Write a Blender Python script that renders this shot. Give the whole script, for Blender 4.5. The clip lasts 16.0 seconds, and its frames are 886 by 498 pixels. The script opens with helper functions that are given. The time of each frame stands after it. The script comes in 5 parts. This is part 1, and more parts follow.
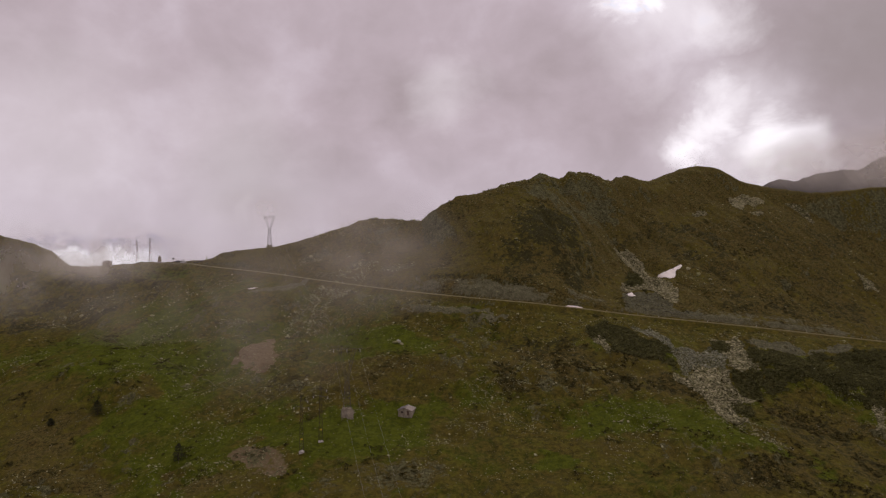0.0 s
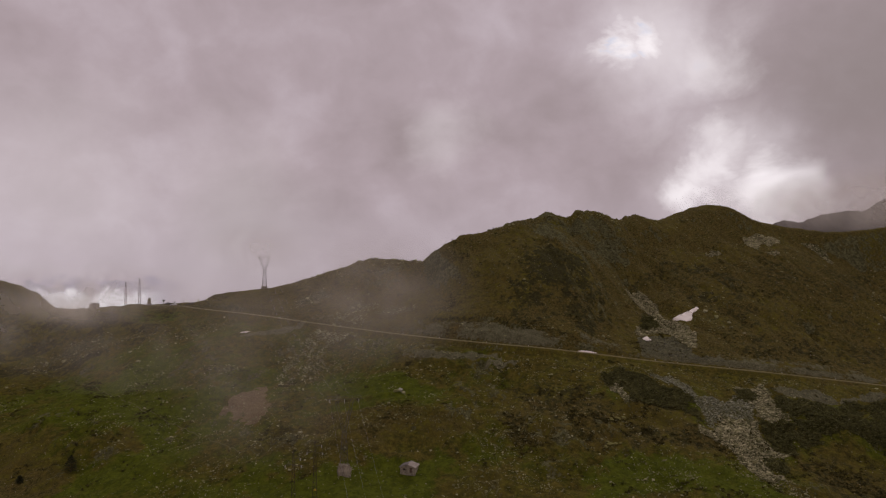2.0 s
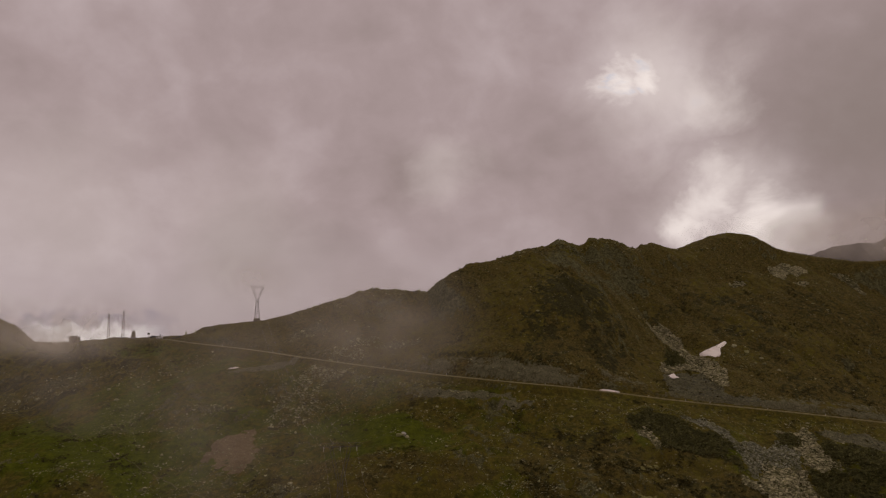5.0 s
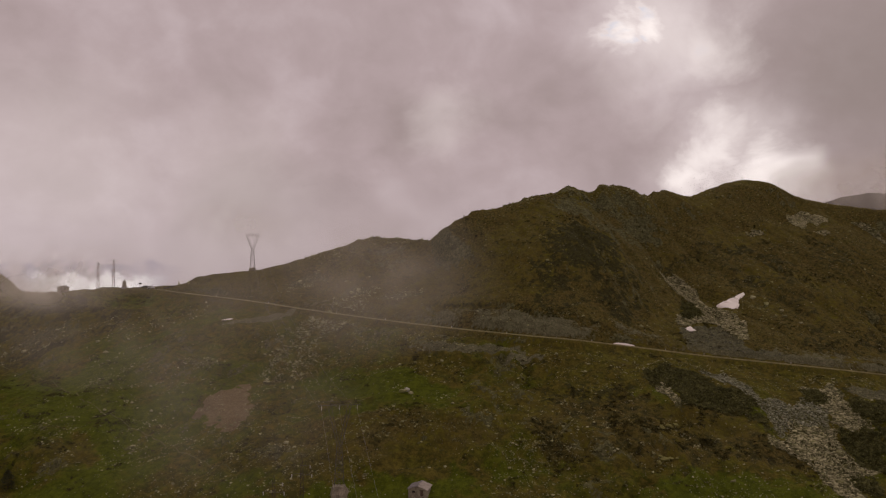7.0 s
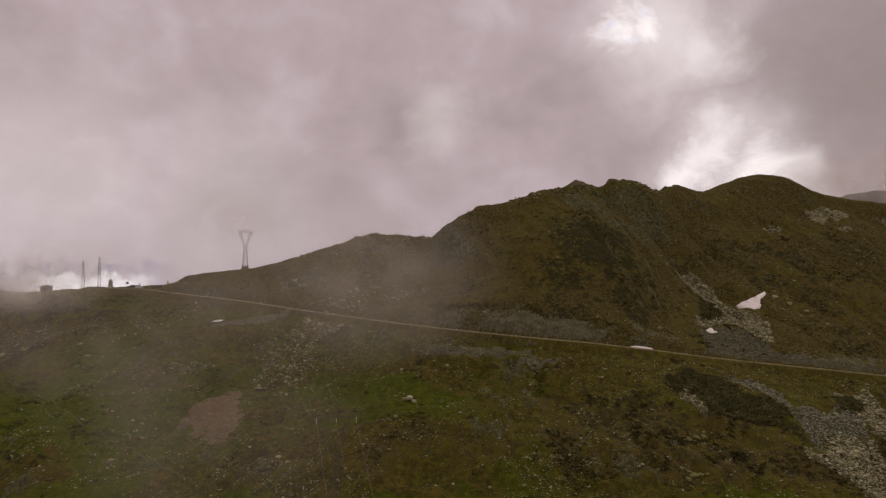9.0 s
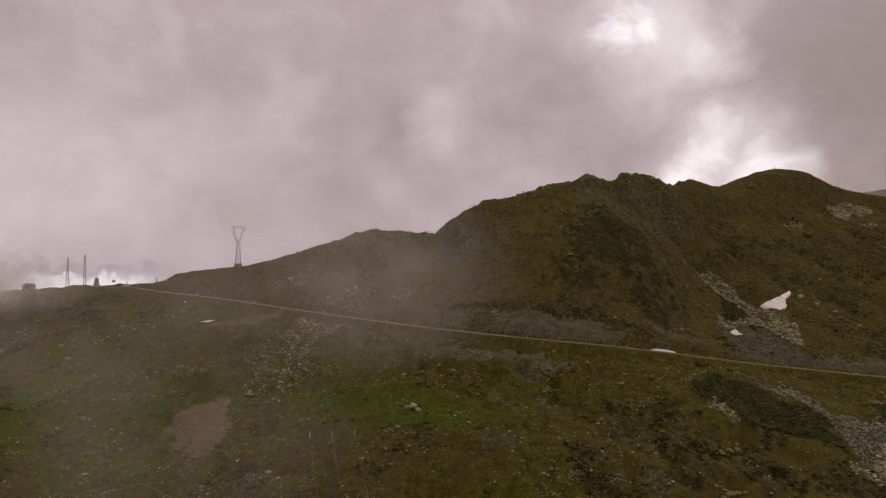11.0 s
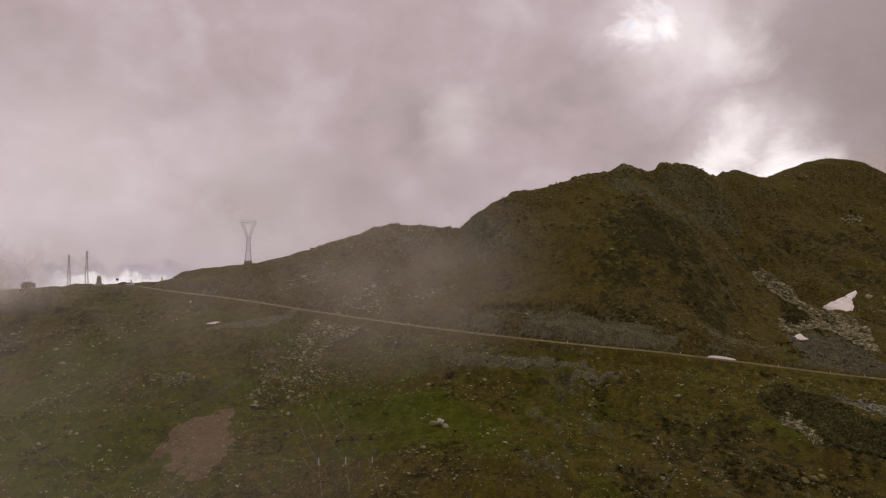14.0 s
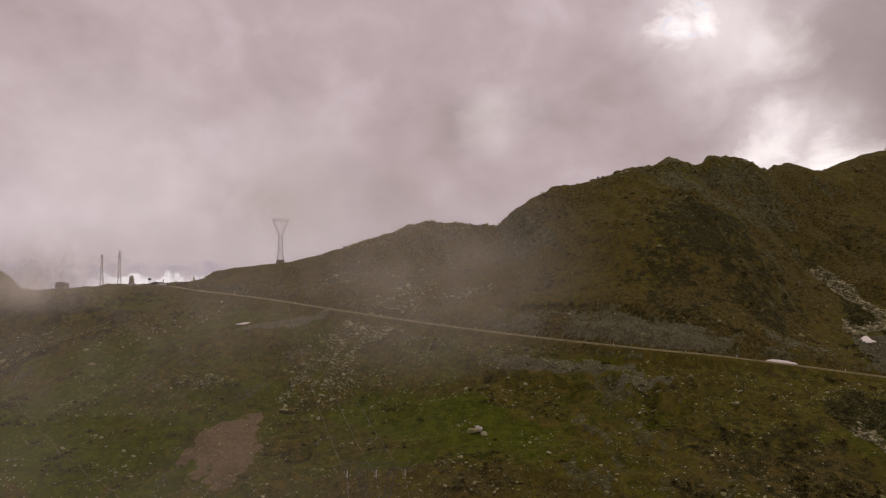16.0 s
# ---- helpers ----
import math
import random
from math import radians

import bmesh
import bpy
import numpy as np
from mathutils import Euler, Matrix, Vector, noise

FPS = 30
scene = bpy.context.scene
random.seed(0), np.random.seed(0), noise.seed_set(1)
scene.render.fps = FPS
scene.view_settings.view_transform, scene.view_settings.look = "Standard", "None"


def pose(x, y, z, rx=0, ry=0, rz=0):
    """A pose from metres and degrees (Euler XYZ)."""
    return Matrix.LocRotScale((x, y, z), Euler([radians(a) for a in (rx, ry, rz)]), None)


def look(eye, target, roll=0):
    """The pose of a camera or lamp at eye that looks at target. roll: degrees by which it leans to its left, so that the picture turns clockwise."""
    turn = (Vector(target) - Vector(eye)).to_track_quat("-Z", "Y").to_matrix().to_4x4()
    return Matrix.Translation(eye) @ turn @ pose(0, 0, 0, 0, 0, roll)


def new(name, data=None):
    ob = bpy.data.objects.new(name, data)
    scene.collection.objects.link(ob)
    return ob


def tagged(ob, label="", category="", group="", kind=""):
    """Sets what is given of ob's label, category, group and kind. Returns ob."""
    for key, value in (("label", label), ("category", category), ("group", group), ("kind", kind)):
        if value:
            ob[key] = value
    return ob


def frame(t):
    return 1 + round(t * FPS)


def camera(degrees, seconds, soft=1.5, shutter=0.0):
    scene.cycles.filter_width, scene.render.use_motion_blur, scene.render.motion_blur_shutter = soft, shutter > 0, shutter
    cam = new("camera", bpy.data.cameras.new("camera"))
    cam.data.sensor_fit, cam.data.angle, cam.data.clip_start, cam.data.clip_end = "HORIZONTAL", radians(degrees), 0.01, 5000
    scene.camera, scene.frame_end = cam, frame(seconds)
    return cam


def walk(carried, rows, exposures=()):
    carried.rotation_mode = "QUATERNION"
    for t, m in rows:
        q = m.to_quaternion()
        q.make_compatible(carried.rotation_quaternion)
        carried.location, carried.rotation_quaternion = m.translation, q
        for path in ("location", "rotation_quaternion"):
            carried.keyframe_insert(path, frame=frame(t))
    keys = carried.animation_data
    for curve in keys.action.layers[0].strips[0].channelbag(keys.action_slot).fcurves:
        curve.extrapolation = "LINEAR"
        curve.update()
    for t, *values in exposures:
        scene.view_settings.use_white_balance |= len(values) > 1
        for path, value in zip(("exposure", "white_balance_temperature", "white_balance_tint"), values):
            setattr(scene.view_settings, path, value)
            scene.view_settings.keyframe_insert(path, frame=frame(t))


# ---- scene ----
cam = camera(62.34, 16.0, 1.25)
PATH = [
    (0, look((0.00, 0.00, 60.00), (9.00, 299.83, 55.50), -0.15)),
    (0.5, look((-0.44, 5.52, 59.80), (8.61, 305.38, 59.50), -0.14)),
    (1, look((-0.91, 11.00, 59.53), (8.28, 310.84, 63.51), -0.16)),
    (1.5, look((-1.48, 16.55, 59.35), (7.85, 316.30, 67.37), -0.12)),
    (2, look((-2.08, 21.95, 59.13), (7.43, 321.52, 71.95), -0.15)),
    (2.5, look((-2.60, 27.18, 58.88), (6.99, 326.51, 76.35), -0.13)),
    (3, look((-2.96, 32.45, 58.80), (6.51, 331.47, 81.13), -0.10)),
    (3.5, look((-3.26, 37.83, 58.68), (6.25, 336.56, 84.59), -0.06)),
    (6, look((-5.28, 64.25, 57.28), (4.16, 362.91, 84.04), -0.06)),
    (6.1, look((-5.35, 65.31, 57.26), (4.07, 364.04, 83.12), -0.04)),
    (6.2, look((-5.43, 66.36, 57.24), (4.02, 366.14, 63.94), -0.02)),
    (6.5, look((-5.66, 69.53, 57.18), (3.75, 369.31, 63.88), 0.05)),
    (7, look((-6.12, 74.83, 57.05), (3.41, 374.60, 63.73), 0.05)),
    (7.5, look((-6.71, 80.09, 56.86), (3.11, 379.86, 63.51), 0.04)),
    (8, look((-7.22, 85.44, 56.67), (2.79, 385.20, 63.32), 0.05)),
    (8.5, look((-7.72, 90.87, 56.49), (2.51, 390.63, 63.04), 0.06)),
    (9, look((-8.19, 96.25, 56.31), (2.23, 396.00, 62.77), 0.01)),
    (11.5, look((-10.12, 123.16, 54.42), (0.59, 422.90, 61.10), 0.10)),
    (12, look((-10.43, 128.58, 54.15), (0.18, 428.32, 60.83), 0.10)),
    (12.5, look((-10.88, 133.84, 53.97), (-0.21, 433.57, 60.61), 0.20)),
    (13, look((-11.45, 138.72, 53.82), (-1.31, 438.47, 60.41), 0.17)),
    (13.5, look((-11.77, 143.21, 53.68), (-4.76, 443.05, 60.18), 0.16)),
    (14, look((-12.03, 147.33, 53.53), (-9.04, 447.25, 60.04), 0.08)),
    (14.5, look((-12.15, 151.14, 53.29), (-13.44, 451.07, 59.82), 0.06)),
    (15, look((-12.18, 154.57, 52.95), (-17.34, 454.45, 59.70), 0.02)),
    (15.5, look((-12.31, 157.39, 52.73), (-20.86, 457.19, 59.56), -0.03)),
    (16, look((-12.47, 160.00, 52.44), (-24.08, 459.70, 59.36), -0.06)),
]
walk(cam, PATH, exposures=[(0.0, 0.22, 6350, 10), (1.5, 0.05, 6450, 10), (3.5, -0.26, 6850, 10), (6.0, -0.25, 7250, 10), (7.0, -0.02, 7000, 10),
                           (9.0, 0.05, 6800, 10), (12.5, 0.12, 6700, 10), (16.0, 0.14, 6830, 10)])

# ---------------------------------------------------------------- sky and sun
def azel(az, el):
    a, e = radians(az), radians(el)
    return Vector((math.sin(a) * math.cos(e), math.cos(a) * math.cos(e), math.sin(e)))


class Nodes:
    """A few words for wiring node trees."""

    def __init__(self, tree):
        self.t = tree
        self.t.nodes.clear()

    def add(self, kind, **inputs):
        n = self.t.nodes.new(kind)
        for k, v in inputs.items():
            self.put(n.inputs[k], v)
        return n

    def put(self, socket, v):
        if hasattr(v, "is_linked"):
            self.t.links.new(v, socket)
        else:
            socket.default_value = v

    def math(self, op, a, b=0.0, c=0.0, clamp=False):
        n = self.add("ShaderNodeMath")
        n.operation, n.use_clamp = op, clamp
        for s, v in zip(n.inputs, (a, b, c)):
            self.put(s, v)
        return n.outputs[0]

    def mix(self, fac, a, b, blend="MIX"):
        n = self.add("ShaderNodeMix")
        n.data_type, n.blend_type = "RGBA", blend
        self.put(n.inputs[0], fac)
        for s, v in ((n.inputs[6], a), (n.inputs[7], b)):
            self.put(s, (*v, 1) if isinstance(v, tuple) and len(v) == 3 else v)
        return n.outputs[2]

    def noise(self, vector, scale, detail=4.0, rough=0.55, distortion=0.0):
        n = self.add("ShaderNodeTexNoise", Vector=vector, Scale=scale, Detail=detail, Roughness=rough, Distortion=distortion)
        return n.outputs["Fac"]

    def ramp(self, fac, stops):
        n = self.add("ShaderNodeValToRGB", Fac=fac)
        e = n.color_ramp.elements
        while len(e) < len(stops):
            e.new(0.5)
        for el, (p, col) in zip(e, stops):
            el.position = p
            el.color = (*col, 1) if isinstance(col, tuple) else (col, col, col, 1)
        return n.outputs["Color"]

    def step(self, v, a, b):
        n = self.add("ShaderNodeMapRange")
        n.interpolation_type = "SMOOTHSTEP"
        for s, q in zip(n.inputs[:3], (v, a, b)):
            self.put(s, q)
        return n.outputs[0]

    def vec(self, op, a, b=(0, 0, 0)):
        n = self.add("ShaderNodeVectorMath")
        n.operation = op
        self.put(n.inputs[0], a)
        self.put(n.inputs[1], b)
        return n


SUN_AZ, SUN_EL = 22.0, 42.0
world = bpy.data.worlds.new("overcast_sky")
scene.world = world
world.use_nodes = True
w = Nodes(world.node_tree)
way = w.add("ShaderNodeTexCoord").outputs["Generated"]
# cloud sheets are seen foreshortened towards the horizon
flat = w.vec("MULTIPLY", way, (1.0, 1.0, 1.25)).outputs[0]
broad = w.noise(flat, 2.3, 2.0, 0.5, 0.2)
billow = w.noise(flat, 5.2, 6.0, 0.5, 0.25)
wisps = w.noise(w.vec("ADD", flat, (3.1, 1.7, 0.4)).outputs[0], 16.0, 5.0, 0.55, 0.3)
mixed = w.math("ADD", w.math("MULTIPLY", broad, 0.38), w.math("ADD", w.math("MULTIPLY", billow, 0.44), w.math("MULTIPLY", wisps, 0.18)))
cloud = w.ramp(mixed, [(0.36, (0.345, 0.278, 0.292)), (0.5, (0.44, 0.358, 0.388)), (0.64, (0.57, 0.486, 0.535))])
height_of = w.add("ShaderNodeSeparateXYZ", Vector=way).outputs["Z"]
# paler towards the horizon, where the sheet thins out
low = w.step(height_of, 0.16, -0.02)
cloud = w.mix(w.math("MULTIPLY", low, 0.28), cloud, (0.585, 0.53, 0.6))


# the clouds' own drift bends the edges of the thin places
drift = w.add("ShaderNodeTexNoise", Vector=flat, Scale=9.0, Detail=6.0, Roughness=0.58, Distortion=0.3).outputs["Color"]
drift = w.vec("MULTIPLY", w.vec("SUBTRACT", drift, (0.5, 0.5, 0.5)).outputs[0], (0.13, 0.13, 0.13)).outputs[0]
bent = w.vec("ADD", way, drift).outputs[0]


def thin_spot(az, el, wide, strength):
    """Where the cloud is thin and the light breaks through."""
    near = w.vec("DISTANCE", bent, tuple(azel(az, el))).outputs["Value"]
    return w.math("MULTIPLY", w.step(near, wide, 0.0), strength)


glow = thin_spot(25.0, 6.8, 0.065, 1.0)
for spot in ((26.8, 6.4, 0.06, 0.65), (20.6, 6.3, 0.055, 0.85), (21.3, 7.8, 0.055, 0.75), (22.2, 9.2, 0.055, 0.55), (22.8, 7.0, 0.125, 0.36), (15.2, 17.0, 0.05, 0.95),
             (17.3, 17.6, 0.05, 0.95), (18.6, 17.0, 0.14, 0.45), (21.2, 15.8, 0.09, 0.55), (2.0, 11.3, 0.08, 0.22), (-14.5, 6.0, 0.17, 0.16), (-26.0, 7.0, 0.2, 0.18)):
    glow = w.math("MAXIMUM", glow, thin_spot(*spot))
thick = thin_spot(33.0, 13.0, 0.27, 0.75)
cloud = w.mix(thick, cloud, (0.25, 0.205, 0.2))
cloud = w.mix(glow, cloud, (1.04, 0.97, 1.0))
# beyond the pass: far slopes show blue, and white cumulus stands in front of them
split = w.add("ShaderNodeSeparateXYZ", Vector=way)
bearing = w.math("DIVIDE", split.outputs["X"], split.outputs["Y"])
view = w.add("ShaderNodeCombineXYZ", X=bearing, Y=0.0, Z=split.outputs["Z"]).outputs[0]
lumps = w.noise(w.vec("MULTIPLY", view, (34.0, 1.0, 62.0)).outputs[0], 1.0, 4.0, 0.6)
puffs = w.noise(w.vec("MULTIPLY", view, (30.0, 1.0, 30.0)).outputs[0], 1.0, 5.0, 0.55, 0.2)
west = w.math("MULTIPLY", w.step(bearing, -0.3, -0.38), w.step(split.outputs["Y"], 0.0, 0.2))
crest_of = w.math("ADD", split.outputs["Z"], w.math("MULTIPLY", w.math("SUBTRACT", lumps, 0.5), 0.05))
far_blue = w.math("MULTIPLY", w.math("MULTIPLY", w.step(crest_of, 0.006, 0.0), west), w.math("MULTIPLY", w.step(puffs, 0.62, 0.42), 0.55))
cloud = w.mix(far_blue, cloud, (0.29, 0.265, 0.35))
heap = w.math("ADD", split.outputs["Z"], w.math("MULTIPLY", w.math("SUBTRACT", puffs, 0.5), 0.08))
cloud = w.mix(w.math("MULTIPLY", w.step(heap, -0.008, -0.022), w.math("MULTIPLY", w.step(bearing, -0.33, -0.4), w.step(bearing, -0.56, -0.47))), cloud, (0.86, 0.81, 0.86))
sky = w.add("ShaderNodeTexSky")
sky.sky_type, sky.sun_disc, sky.altitude = "NISHITA", False, 2300.0
sky.sun_elevation, sky.sun_rotation = radians(SUN_EL), radians(SUN_AZ)
blue = w.vec("SCALE", sky.outputs[0])
blue.inputs["Scale"].default_value = 0.1
gap = w.math("MULTIPLY", w.math("MULTIPLY", w.step(glow, 0.5, 0.7), w.step(wisps, 0.45, 0.6)), w.step(height_of, 0.22, 0.27))
cloud = w.mix(w.math("MULTIPLY", gap, 0.35), cloud, blue.outputs[0])
w.add("ShaderNodeOutputWorld", Surface=w.add("ShaderNodeBackground", Color=cloud, Strength=1.0).outputs[0])

sun = new("sun", bpy.data.lights.new("sun", "SUN"))
sun.data.energy, sun.data.angle, sun.data.color = 0.6, radians(25), (1.0, 0.95, 0.9)
sun.matrix_world = look(azel(SUN_AZ, SUN_EL) * 100, (0, 0, 0))

# ---------------------------------------------------------------- shape of the land
# Long lines across the land, each a row of (x, y, z); the ground is drawn taut between them.
LOW_EDGE = [(-450, 262, -80), (-160, 268, -33), (-100, 266, -27), (-50, 258, -20), (0, 254, -20), (60, 252, -21),
            (110, 258, -22), (160, 272, -27), (220, 285, -36), (450, 290, -80)]
HUT_LINE = [(-450, 320, -56), (-160, 313, -21), (-105, 308, -14.5), (-50, 293, -11), (0, 290, -11.8), (45, 292, -10),
            (80, 290, -11), (110, 296, -11), (150, 308, -14), (190, 312, -18), (260, 320, -28), (450, 330, -70)]
MEADOW = [(-450, 385, -34), (-240, 395, -9), (-140, 345, -2), (-104, 339, -5), (-50, 322, -1), (6, 329, 6.5), (43, 326, 2),
          (78, 325, 1.5), (105, 322, -0.5), (144, 338, 0), (180, 333, -3), (260, 345, -12), (450, 360, -50)]
TOE = [(-450, 470, -18), (-245, 470, 6), (-173, 414, 4.5), (-107, 372, 5), (-58, 377, 7), (-11, 351, 11.5), (20, 362, 14),
       (50, 355, 12.5), (86, 348, 11), (110, 351, 11), (145, 352, 5), (180, 350, 2), (260, 360, -6), (450, 375, -38)]
ROAD = [(-450, 552, 38), (-260, 540, 37.5), (-215, 530, 41), (-188, 526, 42.6), (-165, 519, 42.6), (-148, 509, 41.2), (-100, 470, 38.5),
        (-60, 440, 35), (-35, 425, 32.7), (-11, 412, 30.6), (20, 394, 28.6), (51, 382, 26.6), (80, 382.5, 23.3), (112, 380.5, 19.4),
        (176, 381, 12.6), (260, 390, 2), (450, 410, -22)]
BANK = [(-450, 556, 40), (-260, 543, 38.2), (-188, 528, 43), (-165, 522, 43.6), (-148, 513.5, 44), (-100, 478, 42.5), (-60, 451, 39.5),
        (-35, 437, 38), (-11, 425, 37), (20, 407, 36.5), (51, 396, 35.5), (80, 396, 31.5), (112, 398, 25), (176, 401, 22.5),
        (260, 410, 10), (450, 425, -14)]
FLANK = [(-450, 559, 46), (-260, 545, 38.4), (-188, 529, 43.2), (-165, 525, 44), (-105, 493, 47.5), (-50, 474, 51), (0, 466, 55),
         (22, 450, 60), (46, 432, 59), (78, 455, 74), (108, 462, 62), (135, 467, 47.5), (152, 455, 47), (200, 480, 62),
         (240, 497, 72), (290, 490, 57), (450, 500, 26)]
UPPER = [(-450, 562, 60), (-260, 546, 38.6), (-188, 530, 43.3), (-165, 528, 44.4), (-105, 504, 52), (-50, 490, 60), (0, 492, 64),
         (11, 466, 73), (22, 470, 76), (46, 474, 80), (78, 490, 89), (120, 508, 80), (150, 514, 76), (200, 517, 80), (238, 530, 88.5),
         (290, 516, 70), (450, 530, 36)]
RIDGE = [(-450, 575, 92), (-321.8, 570, 62.4), (-288.0, 562, 54.2), (-257.4, 552, 39.9), (-185.5, 532, 43.5), (-158.0,
         527, 43.7), (-151.1, 524, 45.4), (-137.7, 518, 50.2), (-105.5, 513, 53.9), (-53.1, 510, 67.6), (-35.5, 514, 73.4),
         (-20.8, 517, 73.2), (0.3, 524, 72.2), (4.6, 495, 76.2), (10.7, 478, 80.3), (24.4, 489, 87.0), (45.5, 500, 92.1), (65.7,
         514, 99.5), (76.6, 522, 100.3), (88.0, 532, 106.0), (101.5, 540, 104.1), (111.4, 541, 108.5), (126.3, 543, 107.7),
         (141.8, 552, 103.3), (158.2, 561, 106.9), (173.6, 566, 104.1), (197.5, 572, 111.2), (219.5, 576, 116.8), (230.5, 572,
         114.6), (247.8, 560, 102.6), (295.4, 535, 93.0), (348.9, 540, 97.6), (450, 545, 96)]
BEHIND = 190.0       # how far beyond the crest the back slope runs down


def along(line, x):
    """y and z of a line at x, drawn as a smooth curve through its corners."""
    a = np.array(line, float)
    out = []
    for c in (1, 2):
        h = np.diff(a[:, 0])
        d = np.diff(a[:, c]) / h
        m = np.zeros(len(a))
        same = d[:-1] * d[1:] > 0
        m[1:-1][same] = 2 * d[:-1][same] * d[1:][same] / (d[:-1] + d[1:])[same]
        m[0], m[-1] = d[0], d[-1]
        k = np.clip(np.searchsorted(a[:, 0], x) - 1, 0, len(a) - 2)
        s = np.clip((x - a[k, 0]) / h[k], 0, 1)
        out.append((2 * s**3 - 3 * s**2 + 1) * a[k, c] + (s**3 - 2 * s**2 + s) * h[k] * m[k]
                   + (3 * s**2 - 2 * s**3) * a[k + 1, c] + (s**3 - s**2) * h[k] * m[k + 1])
    return out


def lattice(ix, iy, seed):
    n = (ix * 374761393 + iy * 668265263 + seed * 974634777) & 0x7FFFFFFF
    n = ((n ^ (n >> 13)) * 1274126177) & 0x7FFFFFFF
    n = ((n ^ (n >> 15)) * 668265263) & 0x7FFFFFFF
    return ((n ^ (n >> 16)) & 0xFFFF) / 32767.5 - 1


def value_noise(x, y, seed):
    ix, iy = np.floor(x).astype(np.int64), np.floor(y).astype(np.int64)
    fx, fy = x - ix, y - iy
    ux, uy = fx * fx * fx * (fx * (fx * 6 - 15) + 10), fy * fy * fy * (fy * (fy * 6 - 15) + 10)
    a, b = lattice(ix, iy, seed), lattice(ix + 1, iy, seed)
    c, d = lattice(ix, iy + 1, seed), lattice(ix + 1, iy + 1, seed)
    return (a * (1 - ux) + b * ux) * (1 - uy) + (c * (1 - ux) + d * ux) * uy


def fbm(x, y, size, octaves, seed, gain=0.5):
    x, y = np.asarray(x, float) / size, np.asarray(y, float) / size
    total, amp, norm = 0, 1.0, 0.0
    for o in range(octaves):
        total = total + amp * value_noise(x + 31.7 * o, y - 17.3 * o, seed + o)
        norm += amp
        amp *= gain
        x, y = 1.6 * x + 1.2 * y, 1.6 * y - 1.2 * x
    return total / norm


def smooth(a, b, v):
    s = np.clip((v - a) / (b - a), 0, 1)
    return s * s * (3 - 2 * s)


def blob(x, y, cx, cy, rx, ry, turn=0.0, edge=0.35):
    """1 inside an uneven patch of ground, 0 outside it."""
    c, s = math.cos(radians(turn)), math.sin(radians(turn))
    u, v = ((x - cx) * c + (y - cy) * s) / rx, (-(x - cx) * s + (y - cy) * c) / ry
    size = min(rx, ry)
    r = np.hypot(u, v) + 0.55 * fbm(x, y, size * 1.3, 4, 77, 0.6) + 0.2 * fbm(x, y, 4.0, 3, 78, 0.6)
    return 1 - smooth(1 - edge, 1 + edge, r)


def road_distance(x, y):
    """Signed metres from the middle of the road: positive on the uphill side."""
    ry, _ = along(ROAD, x)
    slope = (along(ROAD, x + 2)[0] - along(ROAD, x - 2)[0]) / 4
    return (y - ry) / np.sqrt(1 + slope**2)


def base_height(x, y):
    x, y = np.asarray(x, float), np.asarray(y, float)
    xc = np.clip(x, -450, 450)
    lines = [along(l, xc) for l in (LOW_EDGE, HUT_LINE, MEADOW, TOE, ROAD, BANK, FLANK, UPPER, RIDGE)]
    ly, lz = [l[0] for l in lines], [l[1] for l in lines]
    ly = [ly[0] - 160, ly[0] - 70] + ly + [ly[-1] + 26, ly[-1] + BEHIND]
    lz = [lz[0] - 48, lz[0] - 20] + lz + [lz[-1] - 13, lz[-1] - 150]
    for k in range(1, len(ly)):
        ly[k] = np.maximum(ly[k], ly[k - 1] + 1.0)
    z = np.full(np.broadcast(x, y).shape, np.nan)
    d = [(lz[k + 1] - lz[k]) / (ly[k + 1] - ly[k]) for k in range(len(ly) - 1)]
    m = [d[0]] + [np.where(d[k - 1] * d[k] > 0, 2 * d[k - 1] * d[k] / np.where(d[k - 1] + d[k] == 0, 1, d[k - 1] + d[k]), 0)
                  for k in range(1, len(d))] + [d[-1] * 0.4]
    for k in range(len(d)):
        h = ly[k + 1] - ly[k]
        s = np.clip((y - ly[k]) / h, 0, 1)
        v = ((2 * s**3 - 3 * s**2 + 1) * lz[k] + (s**3 - 2 * s**2 + s) * h * m[k]
             + (3 * s**2 - 2 * s**3) * lz[k + 1] + (s**3 - s**2) * h * m[k + 1])
        z = np.where(np.isnan(z) | (y > ly[k]), v, z)
    return z, ly[10]


def bank_lip(x, y, dist):
    """Metres above the ragged upper edge of the cut bank."""
    return dist - 15.5 + 6 * np.minimum(((x - 33) / 35) ** 2, 1.5) + 2.4 * fbm(x, y, 12, 4, 121)


